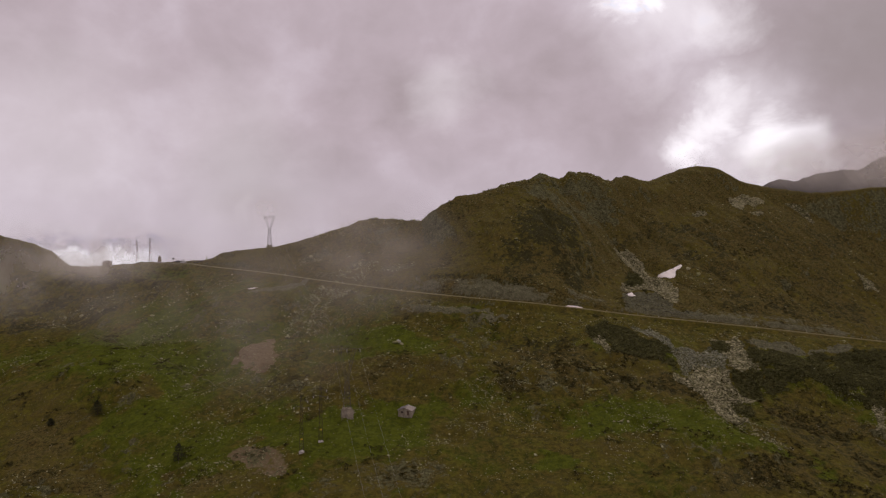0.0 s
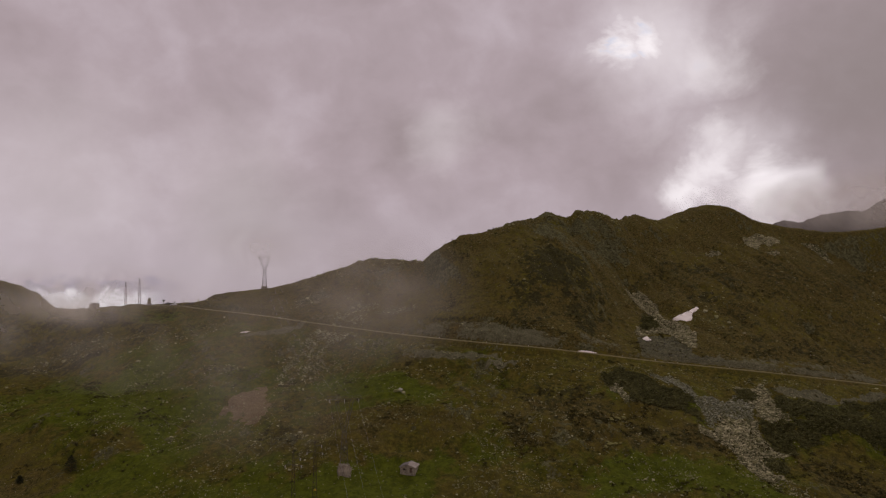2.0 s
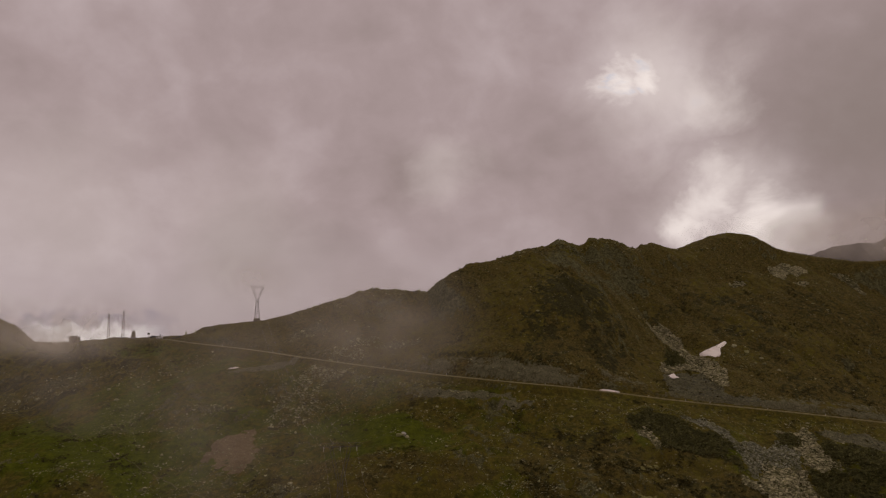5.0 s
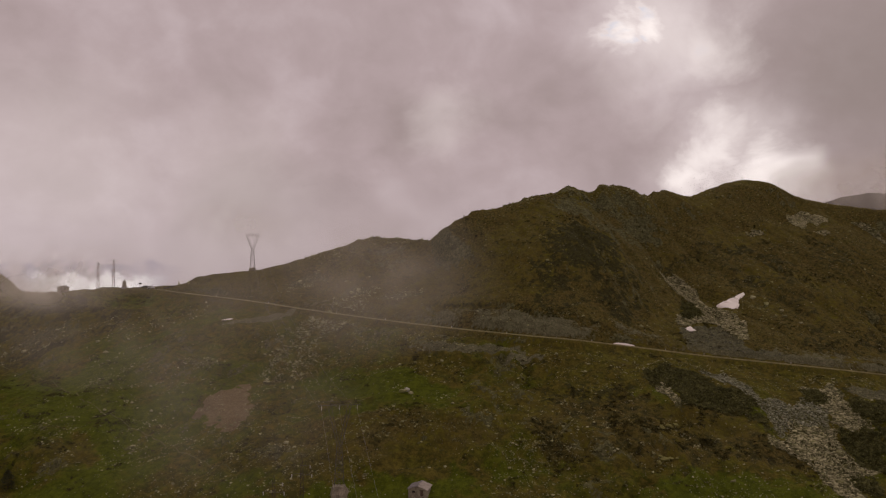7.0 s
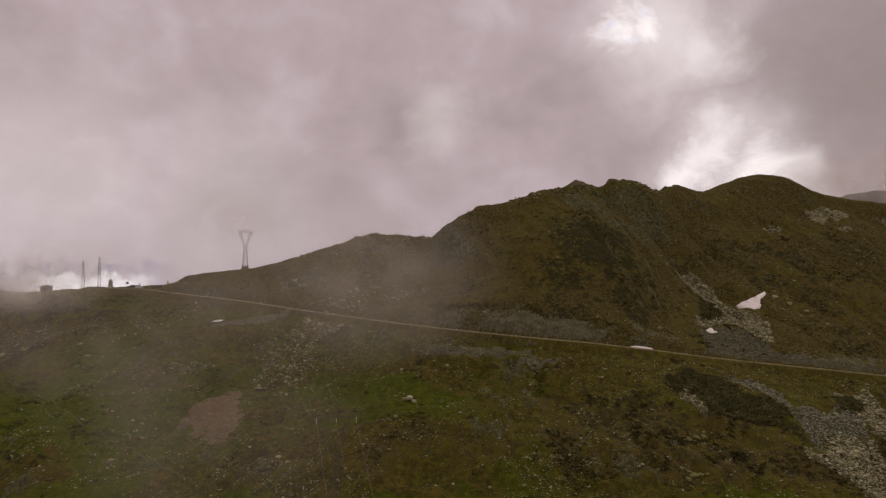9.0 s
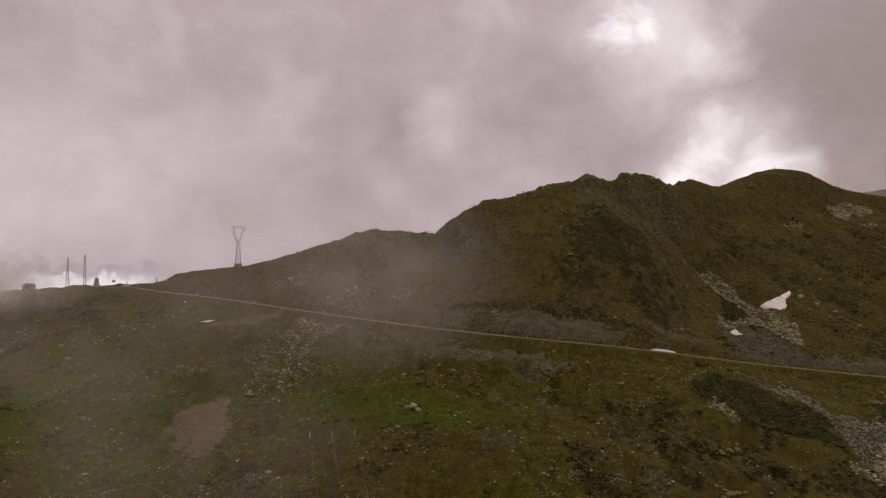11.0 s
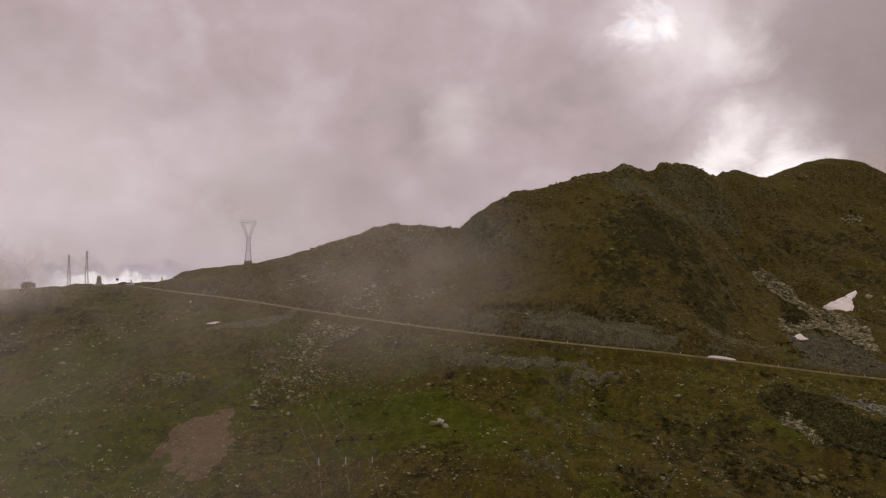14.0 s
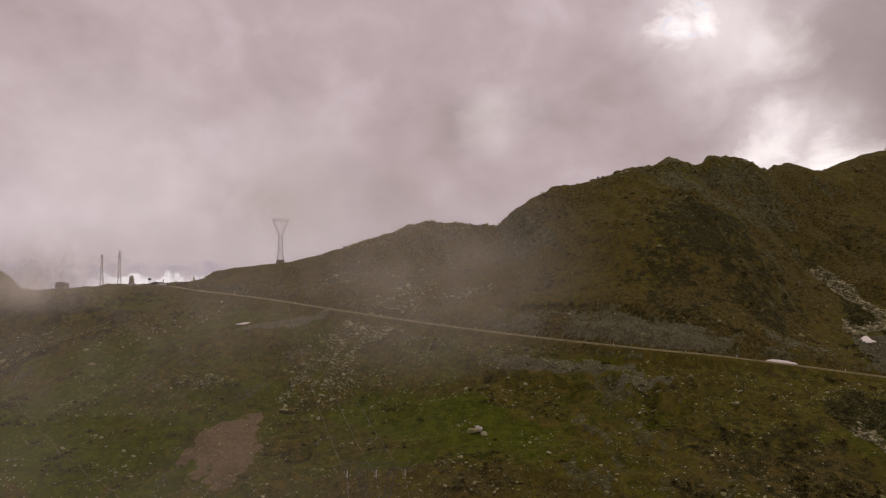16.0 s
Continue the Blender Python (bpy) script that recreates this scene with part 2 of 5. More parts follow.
def height(x, y):
    """The height of the ground."""
    x, y = np.asarray(x, float), np.asarray(y, float)
    z, crest = base_height(x, y)
    dist = road_distance(np.clip(x, -450, 450), y)
    calm = smooth(2.6, 13, np.abs(dist)) * (0.25 + 0.75 * smooth(0, 22, np.abs(y - crest)))
    calm = calm * (1 - 0.85 * smooth(14, 6, np.hypot(x + 5.5, y - 291)))
    z = z + calm * (1.7 * fbm(x, y, 34, 3, 1) + 1.65 * fbm(x, y, 11, 3, 5, 0.55))
    z = z + np.minimum(calm + 0.25 * smooth(3, 6, np.abs(dist)), 1) * 0.75 * fbm(x, y, 4.2, 3, 9, 0.6)
    crag = smooth(0.05, 0.5, fbm(x, y, 46, 3, 21)) + 1.5 * blob(x, y, 112, 528, 34, 26) + 0.8 * blob(x, y, -25, 505, 30, 16)
    ridged = 1 - np.abs(fbm(x, y, 15, 4, 31, 0.55)) * 2.2
    ledge = smooth(0.12, 0.4, fbm(x, y, 24, 3, 71)) * calm * smooth(5, -10, dist)
    z = z + 2.3 * ledge * (1 - 2.2 * np.abs(fbm(x, y, 9, 3, 73, 0.55)))
    high = smooth(0, 60, dist) * smooth(1, 20, crest - y)
    z = z + 3.3 * np.clip(crag, 0, 2) * high * (ridged - 0.45) * smooth(3, 14, np.abs(dist))
    # gullies and ribs that run down the upper slope
    rib = fbm(x * 1.0 + 0.25 * y, y * 0.22, 13, 4, 81, 0.55)
    z = z + 3.5 * high * smooth(6, 30, dist) * (0.3 - np.abs(rib) * 1.6)
    edge = smooth(-10, 4, y - crest) * smooth(40, 14, y - crest)
    crown = blob(x, y, 112, 537, 48, 40) + 0.6 * blob(x, y, -22, 515, 24, 22) + 0.5 * blob(x, y, 25, 487, 26, 26)
    z = z + edge * (0.9 * fbm(x, x * 0, 6, 5, 41, 0.65) + 3.0 * np.clip(crown, 0, 1) * fbm(x, y * 0.4, 5.0, 3, 43, 0.65))
    # low rough knolls of heath and ledges on the meadows
    knoll = 1.3 * blob(x, y, 19, 284, 10, 8) + blob(x, y, -10, 325, 34, 9) + blob(x, y, 34, 311, 20, 6) + blob(x, y, -56, 313, 12, 5) + blob(x, y, -128, 323, 12, 7)
    knoll = knoll * smooth(8, 16, np.hypot(x + 6, y - 292))
    z = z + np.clip(knoll, 0, 1) * (0.5 + 1.7 * (0.45 - np.abs(fbm(x, y, 7, 4, 47, 0.6)) * 1.6))
    # the lip of turf over the cut bank
    lip = bank_lip(x, y, dist)
    z = z + 1.5 * smooth(-0.4, 0.6, lip) * smooth(18, 4, lip) * smooth(-4, 8, x) * smooth(82, 68, x)
    # the bank of broken rock cut above the road
    bank = smooth(3.4, 6, dist) * smooth(24, 15, dist) * smooth(-75, -30, x) * smooth(210, 150, x)
    z = z + bank * 0.95 * (1 - 2 * np.abs(fbm(x, y, 6, 3, 51, 0.6)))
    # the road's level bed and its outer shoulder
    rz = along(ROAD, np.clip(x, -450, 450))[1]
    bed = smooth(5.2, 3.4, np.abs(dist))
    z = z * (1 - bed) + (rz - 0.12) * bed
    out = np.maximum(np.abs(x) - 450, 0)
    far = np.hypot(out, np.maximum(np.abs(y - 300) - 500, 0))
    return z - np.minimum(far * 0.16, 330) + smooth(200, 900, far) * 40 * fbm(x, y, 500, 3, 61)
# ---------------------------------------------------------------- end of the shape

# ---------------------------------------------------------------- materials
def material(name):
    m = bpy.data.materials.new(name)
    m.use_nodes = True
    return m, Nodes(m.node_tree)


def finish(n, color, rough=0.9, bump=None, distance=0.1, metal=0.0, spec=0.3, strength=1.0):
    b = n.add("ShaderNodeBsdfPrincipled", **{"Base Color": color, "Roughness": rough, "Metallic": metal, "Specular IOR Level": spec})
    if bump is not None:
        b.inputs["Normal"].default_value = (0, 0, 0)
        n.put(b.inputs["Normal"], n.add("ShaderNodeBump", Height=bump, Distance=distance, Strength=strength).outputs[0])
    n.add("ShaderNodeOutputMaterial", Surface=b.outputs[0])


def plain(name, color, rough=0.8, vary=0.25, size=0.6, metal=0.0, bump=0.02):
    """A surface of one colour with grain and stains."""
    m, n = material(name)
    p = n.add("ShaderNodeTexCoord").outputs["Object"]
    grain, stain = n.noise(p, 1 / size, 5.0), n.noise(p, 0.22 / size, 4.0)
    k = n.math("ADD", n.math("MULTIPLY", grain, 0.55), n.math("MULTIPLY", stain, 0.45))
    lo, hi = tuple(c * (1 - vary) for c in color), tuple(min(c * (1 + vary), 1) for c in color)
    finish(n, n.mix(n.step(k, 0.3, 0.7), lo, hi), rough, grain, bump, metal)
    return m


def stone(name, low, high, size=1.2):
    """Weathered rock, each piece a little different."""
    m, n = material(name)
    p = n.add("ShaderNodeNewGeometry").outputs["Position"]
    each = n.add("ShaderNodeNewGeometry").outputs["Random Per Island"]
    grain, lichen = n.noise(p, 2.2 / size, 6.0, 0.65), n.noise(p, 0.5 / size, 4.0)
    k = n.math("ADD", n.math("MULTIPLY", grain, 0.5), n.math("MULTIPLY", each, 0.5))
    col = n.mix(n.step(k, 0.2, 0.8), low, high)
    col = n.mix(n.math("MULTIPLY", n.step(lichen, 0.5, 0.66), 0.45), col, (0.24, 0.24, 0.08))
    finish(n, col, 0.97, grain, 0.12, spec=0.06)
    return m


ROCK = stone("weathered_gneiss", (0.1, 0.098, 0.046), (0.37, 0.362, 0.18))
PALE = stone("pale_boulder_stone", (0.17, 0.165, 0.088), (0.48, 0.462, 0.265))
SLATE = stone("grey_broken_stone", (0.067, 0.066, 0.045), (0.192, 0.189, 0.132))
GREY = stone("blue_grey_scree_stone", (0.12, 0.121, 0.08), (0.385, 0.388, 0.268))
TAN = stone("tan_scree_stone", (0.15, 0.14, 0.076), (0.5, 0.468, 0.275))
LICHEN = stone("lichened_boulder_stone", (0.09, 0.088, 0.03), (0.27, 0.255, 0.09))
SNOW = plain("old_snow", (0.92, 0.86, 0.78), 0.7, 0.06, 1.5)
WALL = plain("rubble_masonry", (0.265, 0.23, 0.165), 0.95, 0.45, 0.45, bump=0.08)
# one slab roof in a lit and a shaded tone; the darker also roofs the pass
ROOF_LIT = plain("lit_slab_roof", (0.33, 0.285, 0.24), 0.8, 0.25, 0.8)
ROOF_DARK_SHADED = plain("dark_and_shaded_slab_roof", (0.19, 0.17, 0.16), 0.85, 0.25, 0.8)
WOOD = plain("weathered_wood", (0.12, 0.08, 0.055), 0.85, 0.3, 0.3)
DARK = plain("dark_opening", (0.02, 0.018, 0.016), 0.6, 0.2, 0.3)
STEEL = plain("dull_steel", (0.115, 0.105, 0.092), 0.7, 0.25, 0.8, 0.3)
RED = plain("red_paint", (0.42, 0.06, 0.04), 0.6, 0.2, 0.5)
WHITE = plain("white_paint", (0.72, 0.7, 0.68), 0.6, 0.1, 0.4)
RUST = plain("rusted_steel", (0.055, 0.04, 0.03), 0.9, 0.3, 0.8)
YELLOW = plain("yellow_paint", (0.6, 0.42, 0.04), 0.6, 0.15, 0.4)
CONCRETE_PALE = plain("pale_concrete", (0.45, 0.42, 0.37), 0.9, 0.2, 0.7)
CONCRETE = plain("concrete", (0.3, 0.28, 0.26), 0.9, 0.25, 0.9)
CABLE = plain("aluminium_cable", (0.33, 0.32, 0.32), 0.5, 0.1, 1.0, 0.5)
GLASS = plain("ceramic_insulator", (0.5, 0.48, 0.45), 0.3, 0.1, 0.2)
BARK = plain("bark", (0.07, 0.05, 0.035), 0.95, 0.3, 0.2)
CAR_DARK = plain("dark_car_paint", (0.035, 0.035, 0.04), 0.35, 0.1, 1.0)
CAR_WHITE = plain("white_car_paint", (0.6, 0.6, 0.6), 0.35, 0.06, 1.0)
TYRE = plain("tyre_rubber", (0.02, 0.02, 0.02), 0.9, 0.2, 0.2)

m, n = material("road_gravel_asphalt")
p = n.add("ShaderNodeNewGeometry").outputs["Position"]
worn, grain = n.noise(p, 0.18, 4.0), n.noise(p, 3.0, 5.0)
col = n.mix(n.step(worn, 0.35, 0.65), (0.13, 0.119, 0.043), (0.185, 0.168, 0.074))
finish(n, n.mix(n.math("MULTIPLY", n.step(grain, 0.5, 0.75), 0.4), col, (0.10, 0.085, 0.06)), 0.92, grain, 0.02)
ASPHALT = m

m, n = material("leaf_scrub")
p = n.add("ShaderNodeNewGeometry").outputs["Position"]
each = n.add("ShaderNodeNewGeometry").outputs["Random Per Island"]
k = n.math("ADD", n.math("MULTIPLY", n.noise(p, 0.4, 4.0), 0.6), n.math("MULTIPLY", each, 0.4))
finish(n, n.mix(n.step(k, 0.3, 0.7), (0.068, 0.07, 0.026), (0.165, 0.158, 0.054)), 0.9, spec=0.1)
SCRUB = m

# dark tone of the heath bushes and of the tussock shadows they imitate
m, n = material("heather_tussock_shade")
p = n.add("ShaderNodeNewGeometry").outputs["Position"]
each = n.add("ShaderNodeNewGeometry").outputs["Random Per Island"]
k = n.math("ADD", n.math("MULTIPLY", n.noise(p, 0.4, 4.0), 0.6), n.math("MULTIPLY", each, 0.4))
finish(n, n.mix(n.step(k, 0.3, 0.7), (0.034, 0.031, 0.011), (0.082, 0.072, 0.022)), 0.95, spec=0.05)
HEATHER_SHADE = m

m, n = material("conifer_needles")
each = n.add("ShaderNodeNewGeometry").outputs["Random Per Island"]
finish(n, n.mix(each, (0.028, 0.031, 0.013), (0.062, 0.064, 0.024)), 0.9, spec=0.15)
NEEDLE = m

# the mountain side: turf, heath, bare earth, stones and gravel, each where the land carries it
m, n = material("alpine_ground")
p = n.add("ShaderNodeNewGeometry").outputs["Position"]
layer_1, layer_2 = n.add("ShaderNodeVertexColor"), n.add("ShaderNodeVertexColor")
layer_1.layer_name, layer_2.layer_name = "cover", "bare"
c1 = n.add("ShaderNodeSeparateColor", Color=layer_1.outputs["Color"])
c2 = n.add("ShaderNodeSeparateColor", Color=layer_2.outputs["Color"])
lush, rocky, heath = c1.outputs
earth, scrub, gravel = c2.outputs
big, mid = n.noise(p, 0.035, 5.0, 0.6), n.noise(p, 0.13, 5.0, 0.62, 0.3)
clump, tuft = n.noise(p, 0.36, 5.0, 0.65, 0.4), n.noise(p, 0.8, 5.0, 0.68)
fine = n.noise(p, 2.4, 4.0, 0.7)


def around(v, gain):
    return n.math("MULTIPLY", n.math("SUBTRACT", v, 0.5), gain)


grade = n.math("ADD", n.math("MULTIPLY", clump, 0.42), n.math("ADD", n.math("MULTIPLY", tuft, 0.34), n.math("MULTIPLY", fine, 0.24)))
# dry turf between ochre, rust and olive, broken by darker tussocks
ochre = n.mix(n.step(mid, 0.38, 0.62), (0.148, 0.118, 0.023), (0.144, 0.132, 0.019))
ochre = n.mix(n.math("MULTIPLY", n.step(n.math("ADD", n.math("MULTIPLY", big, 0.6), n.math("MULTIPLY", clump, 0.4)), 0.52, 0.64), 0.5), ochre, (0.152, 0.098, 0.03))
olive = n.mix(n.step(big, 0.4, 0.62), (0.052, 0.044, 0.011), (0.05, 0.051, 0.01))
turf = n.mix(n.step(grade, 0.59, 0.4), olive, ochre)
green = n.mix(n.step(grade, 0.62, 0.38), (0.052, 0.065, 0.007), (0.118, 0.14, 0.012))
col = n.mix(n.step(n.math("ADD", lush, n.math("ADD", around(mid, 1.3), around(clump, 0.9))), 0.3, 0.95), turf, green)
brown = n.mix(n.step(n.math("ADD", n.math("MULTIPLY", fine, 0.4), n.math("MULTIPLY", tuft, 0.6)), 0.39, 0.59), n.mix(n.step(mid, 0.38, 0.62), (0.041, 0.034, 0.013), (0.042, 0.039, 0.011)),
              n.mix(n.step(clump, 0.36, 0.64), (0.156, 0.119, 0.033), (0.134, 0.116, 0.029)))
col = n.mix(n.step(n.math("ADD", heath, n.math("ADD", around(clump, 1.5), around(tuft, 0.8))), 0.35, 0.7), col, brown)
dark = n.mix(n.step(tuft, 0.4, 0.6), (0.027, 0.027, 0.011), (0.053, 0.051, 0.017))
col = n.mix(n.math("MULTIPLY", n.step(n.math("ADD", scrub, n.math("ADD", around(clump, 1.6), around(tuft, 0.6))), 0.42, 0.66), 0.85), col, dark)
soil = n.mix(n.step(n.math("ADD", n.math("MULTIPLY", tuft, 0.5), n.math("MULTIPLY", fine, 0.5)), 0.4, 0.6), (0.15, 0.112, 0.06), (0.245, 0.187, 0.106))
col = n.mix(n.step(n.math("ADD", earth, around(clump, 0.7)), 0.4, 0.6), col, soil)
cells = n.add("ShaderNodeTexVoronoi", Vector=p, Scale=0.9)
piece = n.add("ShaderNodeSeparateColor", Color=cells.outputs["Color"]).outputs[0]
shade = n.math("ADD", n.math("MULTIPLY", fine, 0.5), n.math("ADD", n.math("MULTIPLY", piece, 0.2), n.math("MULTIPLY", tuft, 0.3)))
rock = n.mix(n.step(shade, 0.3, 0.72), (0.041, 0.04, 0.017), (0.184, 0.18, 0.082))
col = n.mix(n.step(n.math("ADD", rocky, n.math("ADD", around(tuft, 1.3), around(clump, 1.0))), 0.45, 0.68), col, rock)
pebble = n.add("ShaderNodeSeparateColor", Color=n.add("ShaderNodeTexVoronoi", Vector=p, Scale=2.2).outputs["Color"]).outputs[0]
grit = n.mix(n.step(n.math("ADD", n.math("MULTIPLY", pebble, 0.2), n.math("ADD", n.math("MULTIPLY", fine, 0.35), n.math("MULTIPLY", clump, 0.45))), 0.32, 0.68),
             (0.085, 0.081, 0.043), (0.2, 0.193, 0.108))
col = n.mix(n.step(n.math("ADD", gravel, n.math("ADD", around(tuft, 0.8), around(clump, 0.9))), 0.42, 0.66), col, grit)
# scattered pebbles in loose swarms
for size, where, edge in ((0.5, mid, 0.15), (1.05, clump, 0.13)):
    spots = n.add("ShaderNodeTexVoronoi", Vector=p, Scale=size).outputs["Distance"]
    col = n.mix(n.math("MULTIPLY", n.step(spots, edge, edge * 0.6), n.step(where, 0.48, 0.6)), col, (0.34, 0.3, 0.2))
relief = n.math("ADD", n.math("MULTIPLY", tuft, 0.65), n.math("MULTIPLY", fine, 0.35))
finish(n, col, 1.0, relief, 1.3, spec=0.05)
GROUND = m
WHITE_ROCK = stone("white_quartz", (0.5, 0.48, 0.45), (0.75, 0.72, 0.68))
KERB = plain("pale_kerb_stone", (0.34, 0.3, 0.145), 0.9, 0.25, 1.5)
PATH_EARTH = plain("trodden_earth", (0.13, 0.127, 0.04), 0.95, 0.3, 1.0)


# thin mist: a soft body that lets most of the light pass
def mist_material(name, seed, strength, grain):
    m, n = material(name)
    p = n.add("ShaderNodeTexCoord").outputs["Object"]
    reach = n.vec("LENGTH", p).outputs["Value"]
    where = n.vec("ADD", n.add("ShaderNodeNewGeometry").outputs["Position"], (seed * 13.1, seed * 7.7, seed * 3.3)).outputs[0]
    billow = n.noise(where, 1 / grain, 5.0, 0.55, 0.4)
    fade = n.step(n.math("ADD", reach, n.math("MULTIPLY", n.math("SUBTRACT", billow, 0.5), 0.5)), 1.0, 0.1)
    alpha = n.math("MULTIPLY", n.math("MULTIPLY", fade, n.step(billow, 0.25, 0.75)), strength)
    soft = n.add("ShaderNodeMixShader", Fac=0.5)
    n.put(soft.inputs[1], n.add("ShaderNodeBsdfDiffuse", Color=(0.95, 0.88, 0.79, 1)).outputs[0])
    n.put(soft.inputs[2], n.add("ShaderNodeBsdfTranslucent", Color=(0.95, 0.88, 0.79, 1)).outputs[0])
    veil = n.add("ShaderNodeMixShader", Fac=alpha)
    n.put(veil.inputs[1], n.add("ShaderNodeBsdfTransparent").outputs[0])
    n.put(veil.inputs[2], soft.outputs[0])
    n.add("ShaderNodeOutputMaterial", Surface=veil.outputs[0])
    return m


ROCK_FAR = plain("far_dark_rock", (0.07, 0.062, 0.055), 0.95, 0.4, 40.0, bump=2.0)

# ---------------------------------------------------------------- builders
def part(name, bm, mat, parent=None, label=""):
    """Links a bmesh as one mesh object."""
    me = bpy.data.meshes.new(name)
    bm.to_mesh(me)
    bm.free()
    me.materials.append(mat)
    ob = new(name, me)
    ob.parent = parent
    if label:
        tagged(ob, label)
    return ob


def sheet(name, verts, faces, mat, parent=None):
    me = bpy.data.meshes.new(name)
    me.from_pydata(verts, [], faces)
    me.materials.append(mat)
    me.update()
    ob = new(name, me)
    ob.parent = parent
    return ob


def thing(name, x, y, z, turn=0.0, label="", category="", group=""):
    ob = new(name)
    ob.matrix_world = pose(x, y, z, 0, 0, turn)
    return tagged(ob, label, category, group)


def box(bm, x0, y0, z0, x1, y1, z1, bevel=0.0):
    made = bmesh.ops.create_cube(bm, size=1, matrix=Matrix.Translation(((x0 + x1) / 2, (y0 + y1) / 2, (z0 + z1) / 2))
                                 @ Matrix.Diagonal((abs(x1 - x0), abs(y1 - y0), abs(z1 - z0), 1)))
    if bevel:
        edges = list({e for v in made["verts"] for e in v.link_edges})
        bmesh.ops.bevel(bm, geom=edges, offset=bevel, segments=1, affect="EDGES")
    return bm


def bar(bm, a, b, r0, r1=None, sides=6):
    """A round or angular rod from a to b."""
    a, b = Vector(a), Vector(b)
    d = b - a
    m = Matrix.Translation((a + b) / 2) @ d.to_track_quat("Z", "Y").to_matrix().to_4x4()
    bmesh.ops.create_cone(bm, cap_ends=True, segments=sides, radius1=r0, radius2=r0 if r1 is None else r1, depth=d.length, matrix=m)
    return bm


def ground_z(x, y):
    return float(height(np.array([x]), np.array([y]))[0])


# ---------------------------------------------------------------- the land
def stations(lo, hi, step, far, growth=1.22):
    inner = list(np.arange(lo, hi + step / 2, step))
    a, b, s = [], [], step
    while (inner[0] if not a else a[-1]) > -far:
        s *= growth
        a.append((inner[0] if not a else a[-1]) - s)
    s = step
    while (inner[-1] if not b else b[-1]) < far:
        s *= growth
        b.append((inner[-1] if not b else b[-1]) + s)
    return np.array(a[::-1] + inner + b)


# stretches of ground with a cover of their own: their outlines in plan
GREY_SCREE = [(104.8, 361.4), (114.6, 363.6), (119.5, 354.2), (120.2, 342.8), (129.3, 347.4), (132.7, 343.6), (143.1, 354.4),
    (145.8, 342.3), (141.1, 333.1), (135.2, 334.7), (125.6, 332), (116.5, 319.9), (117.4, 332.3), (116.7, 344.1), (111.1, 352.2)]
TAN_SCREE = [(144.9, 361.7), (158.7, 365.9), (160.8, 358.9), (156.2, 341.4), (156.8, 332.8), (146.9, 328.9), (142.9, 334.2),
    (139.6, 324.1), (140.5, 316.8), (147.8, 316.2), (140.3, 309.1), (132.5, 305.3), (129.9, 298.2), (131.2, 287.9), (124.1, 291.1),
    (120.7, 302.9), (118.8, 313.9), (111, 316.3), (111.4, 322.7), (116.7, 320.4), (125.9, 332.5), (140.9, 333.9), (145.1, 342),
    (142.9, 354)]
SCREE_TAIL = [(125.3, 293.9), (132.4, 289), (136.5, 282.4), (142.7, 275.6), (135.9, 272.9), (127.1, 282.3)]
SCREE_SPUR = [(82.6, 352.3), (87.9, 352.7), (87.9, 341.9), (88.9, 333.3), (85.3, 335.8), (82.6, 345.3)]
SCREE_EAST = [(199, 318.1), (207.5, 320.1), (193.2, 297.9), (192, 302.1)]
GRIT_EAST = [(162.4, 361.3), (189.1, 368.4), (188.8, 351.3), (180.1, 353.6), (168.7, 356.3)]
GRIT_FAR_EAST = [(188.2, 352.9), (209.9, 368.8), (225.3, 374.9), (214.5, 360.6), (196.7, 355.6)]
SCRUB_WEST = [(78.5, 355), (89.2, 364.8), (100.3, 363.4), (104, 354.6), (110.3, 348.2), (115.8, 341.7), (116.1, 330.1), (115.6, 321.4),
    (110.5, 320.1), (110.5, 329.8), (104.9, 332.5), (94.6, 333.2), (88.7, 334.6), (88.4, 343.9), (87.3, 352.3), (82, 350.8)]
SCRUB_NOTCH = [(144.7, 358.3), (153.6, 363.4), (147.7, 350.7), (141.8, 349.8)]
SCRUB_MIDDLE = [(142.2, 335.1), (145.8, 328.8), (156.6, 333.5), (154.6, 325.3), (147.6, 315.7), (139.9, 315.4), (139.9, 324.6)]
SCRUB_FOOT = [(131.9, 305), (140.8, 310.1), (141.5, 304.8), (133.2, 300.1)]
SCRUB_EAST = [(160.3, 361.6), (166.2, 354), (181.5, 353.5), (185.2, 347.3), (196.5, 355.1), (211.7, 356.9), (243, 375.3), (207.5, 320.1),
    (196.6, 314.3), (191.6, 322.7), (185.2, 325.1), (179.3, 328.7), (167.2, 325.7), (154.8, 318.6), (150.3, 319.5), (156.6, 329.5),
    (159, 348.6)]
TALUS = [(125.7, 474.6), (136.1, 476.9), (139.2, 456.4), (136, 434.6), (141.9, 429), (146.1, 421.5), (148.1, 415.9), (141.1, 399.8),
    (136.7, 399.6), (135.4, 413.2), (127.8, 415.8), (119.1, 410.5), (114.3, 411.8), (116.5, 419.8), (120.2, 416.6), (130.8, 425.5),
    (130.4, 444.8), (127.5, 462)]
TALUS_SLATE = [(113.2, 406.9), (133.9, 414.3), (140.3, 402.8), (136.5, 393.7), (148.6, 391.2), (153.6, 385.8), (130.6, 385.4),
    (109.4, 387.7)]
TALUS_HIGH = [(222.9, 527.2), (235.1, 533.2), (246.7, 530.8), (248.7, 524.4), (237.7, 514.9), (231.4, 517.2), (226.2, 509.2),
    (222.5, 511.9)]
TALUS_STRIP = [(227.2, 507.7), (239.9, 505.7), (234.3, 500.7)]
TALUS_WEST = [(189.1, 510.9), (202.3, 515.9), (201.6, 509.9), (192.3, 506.6)]
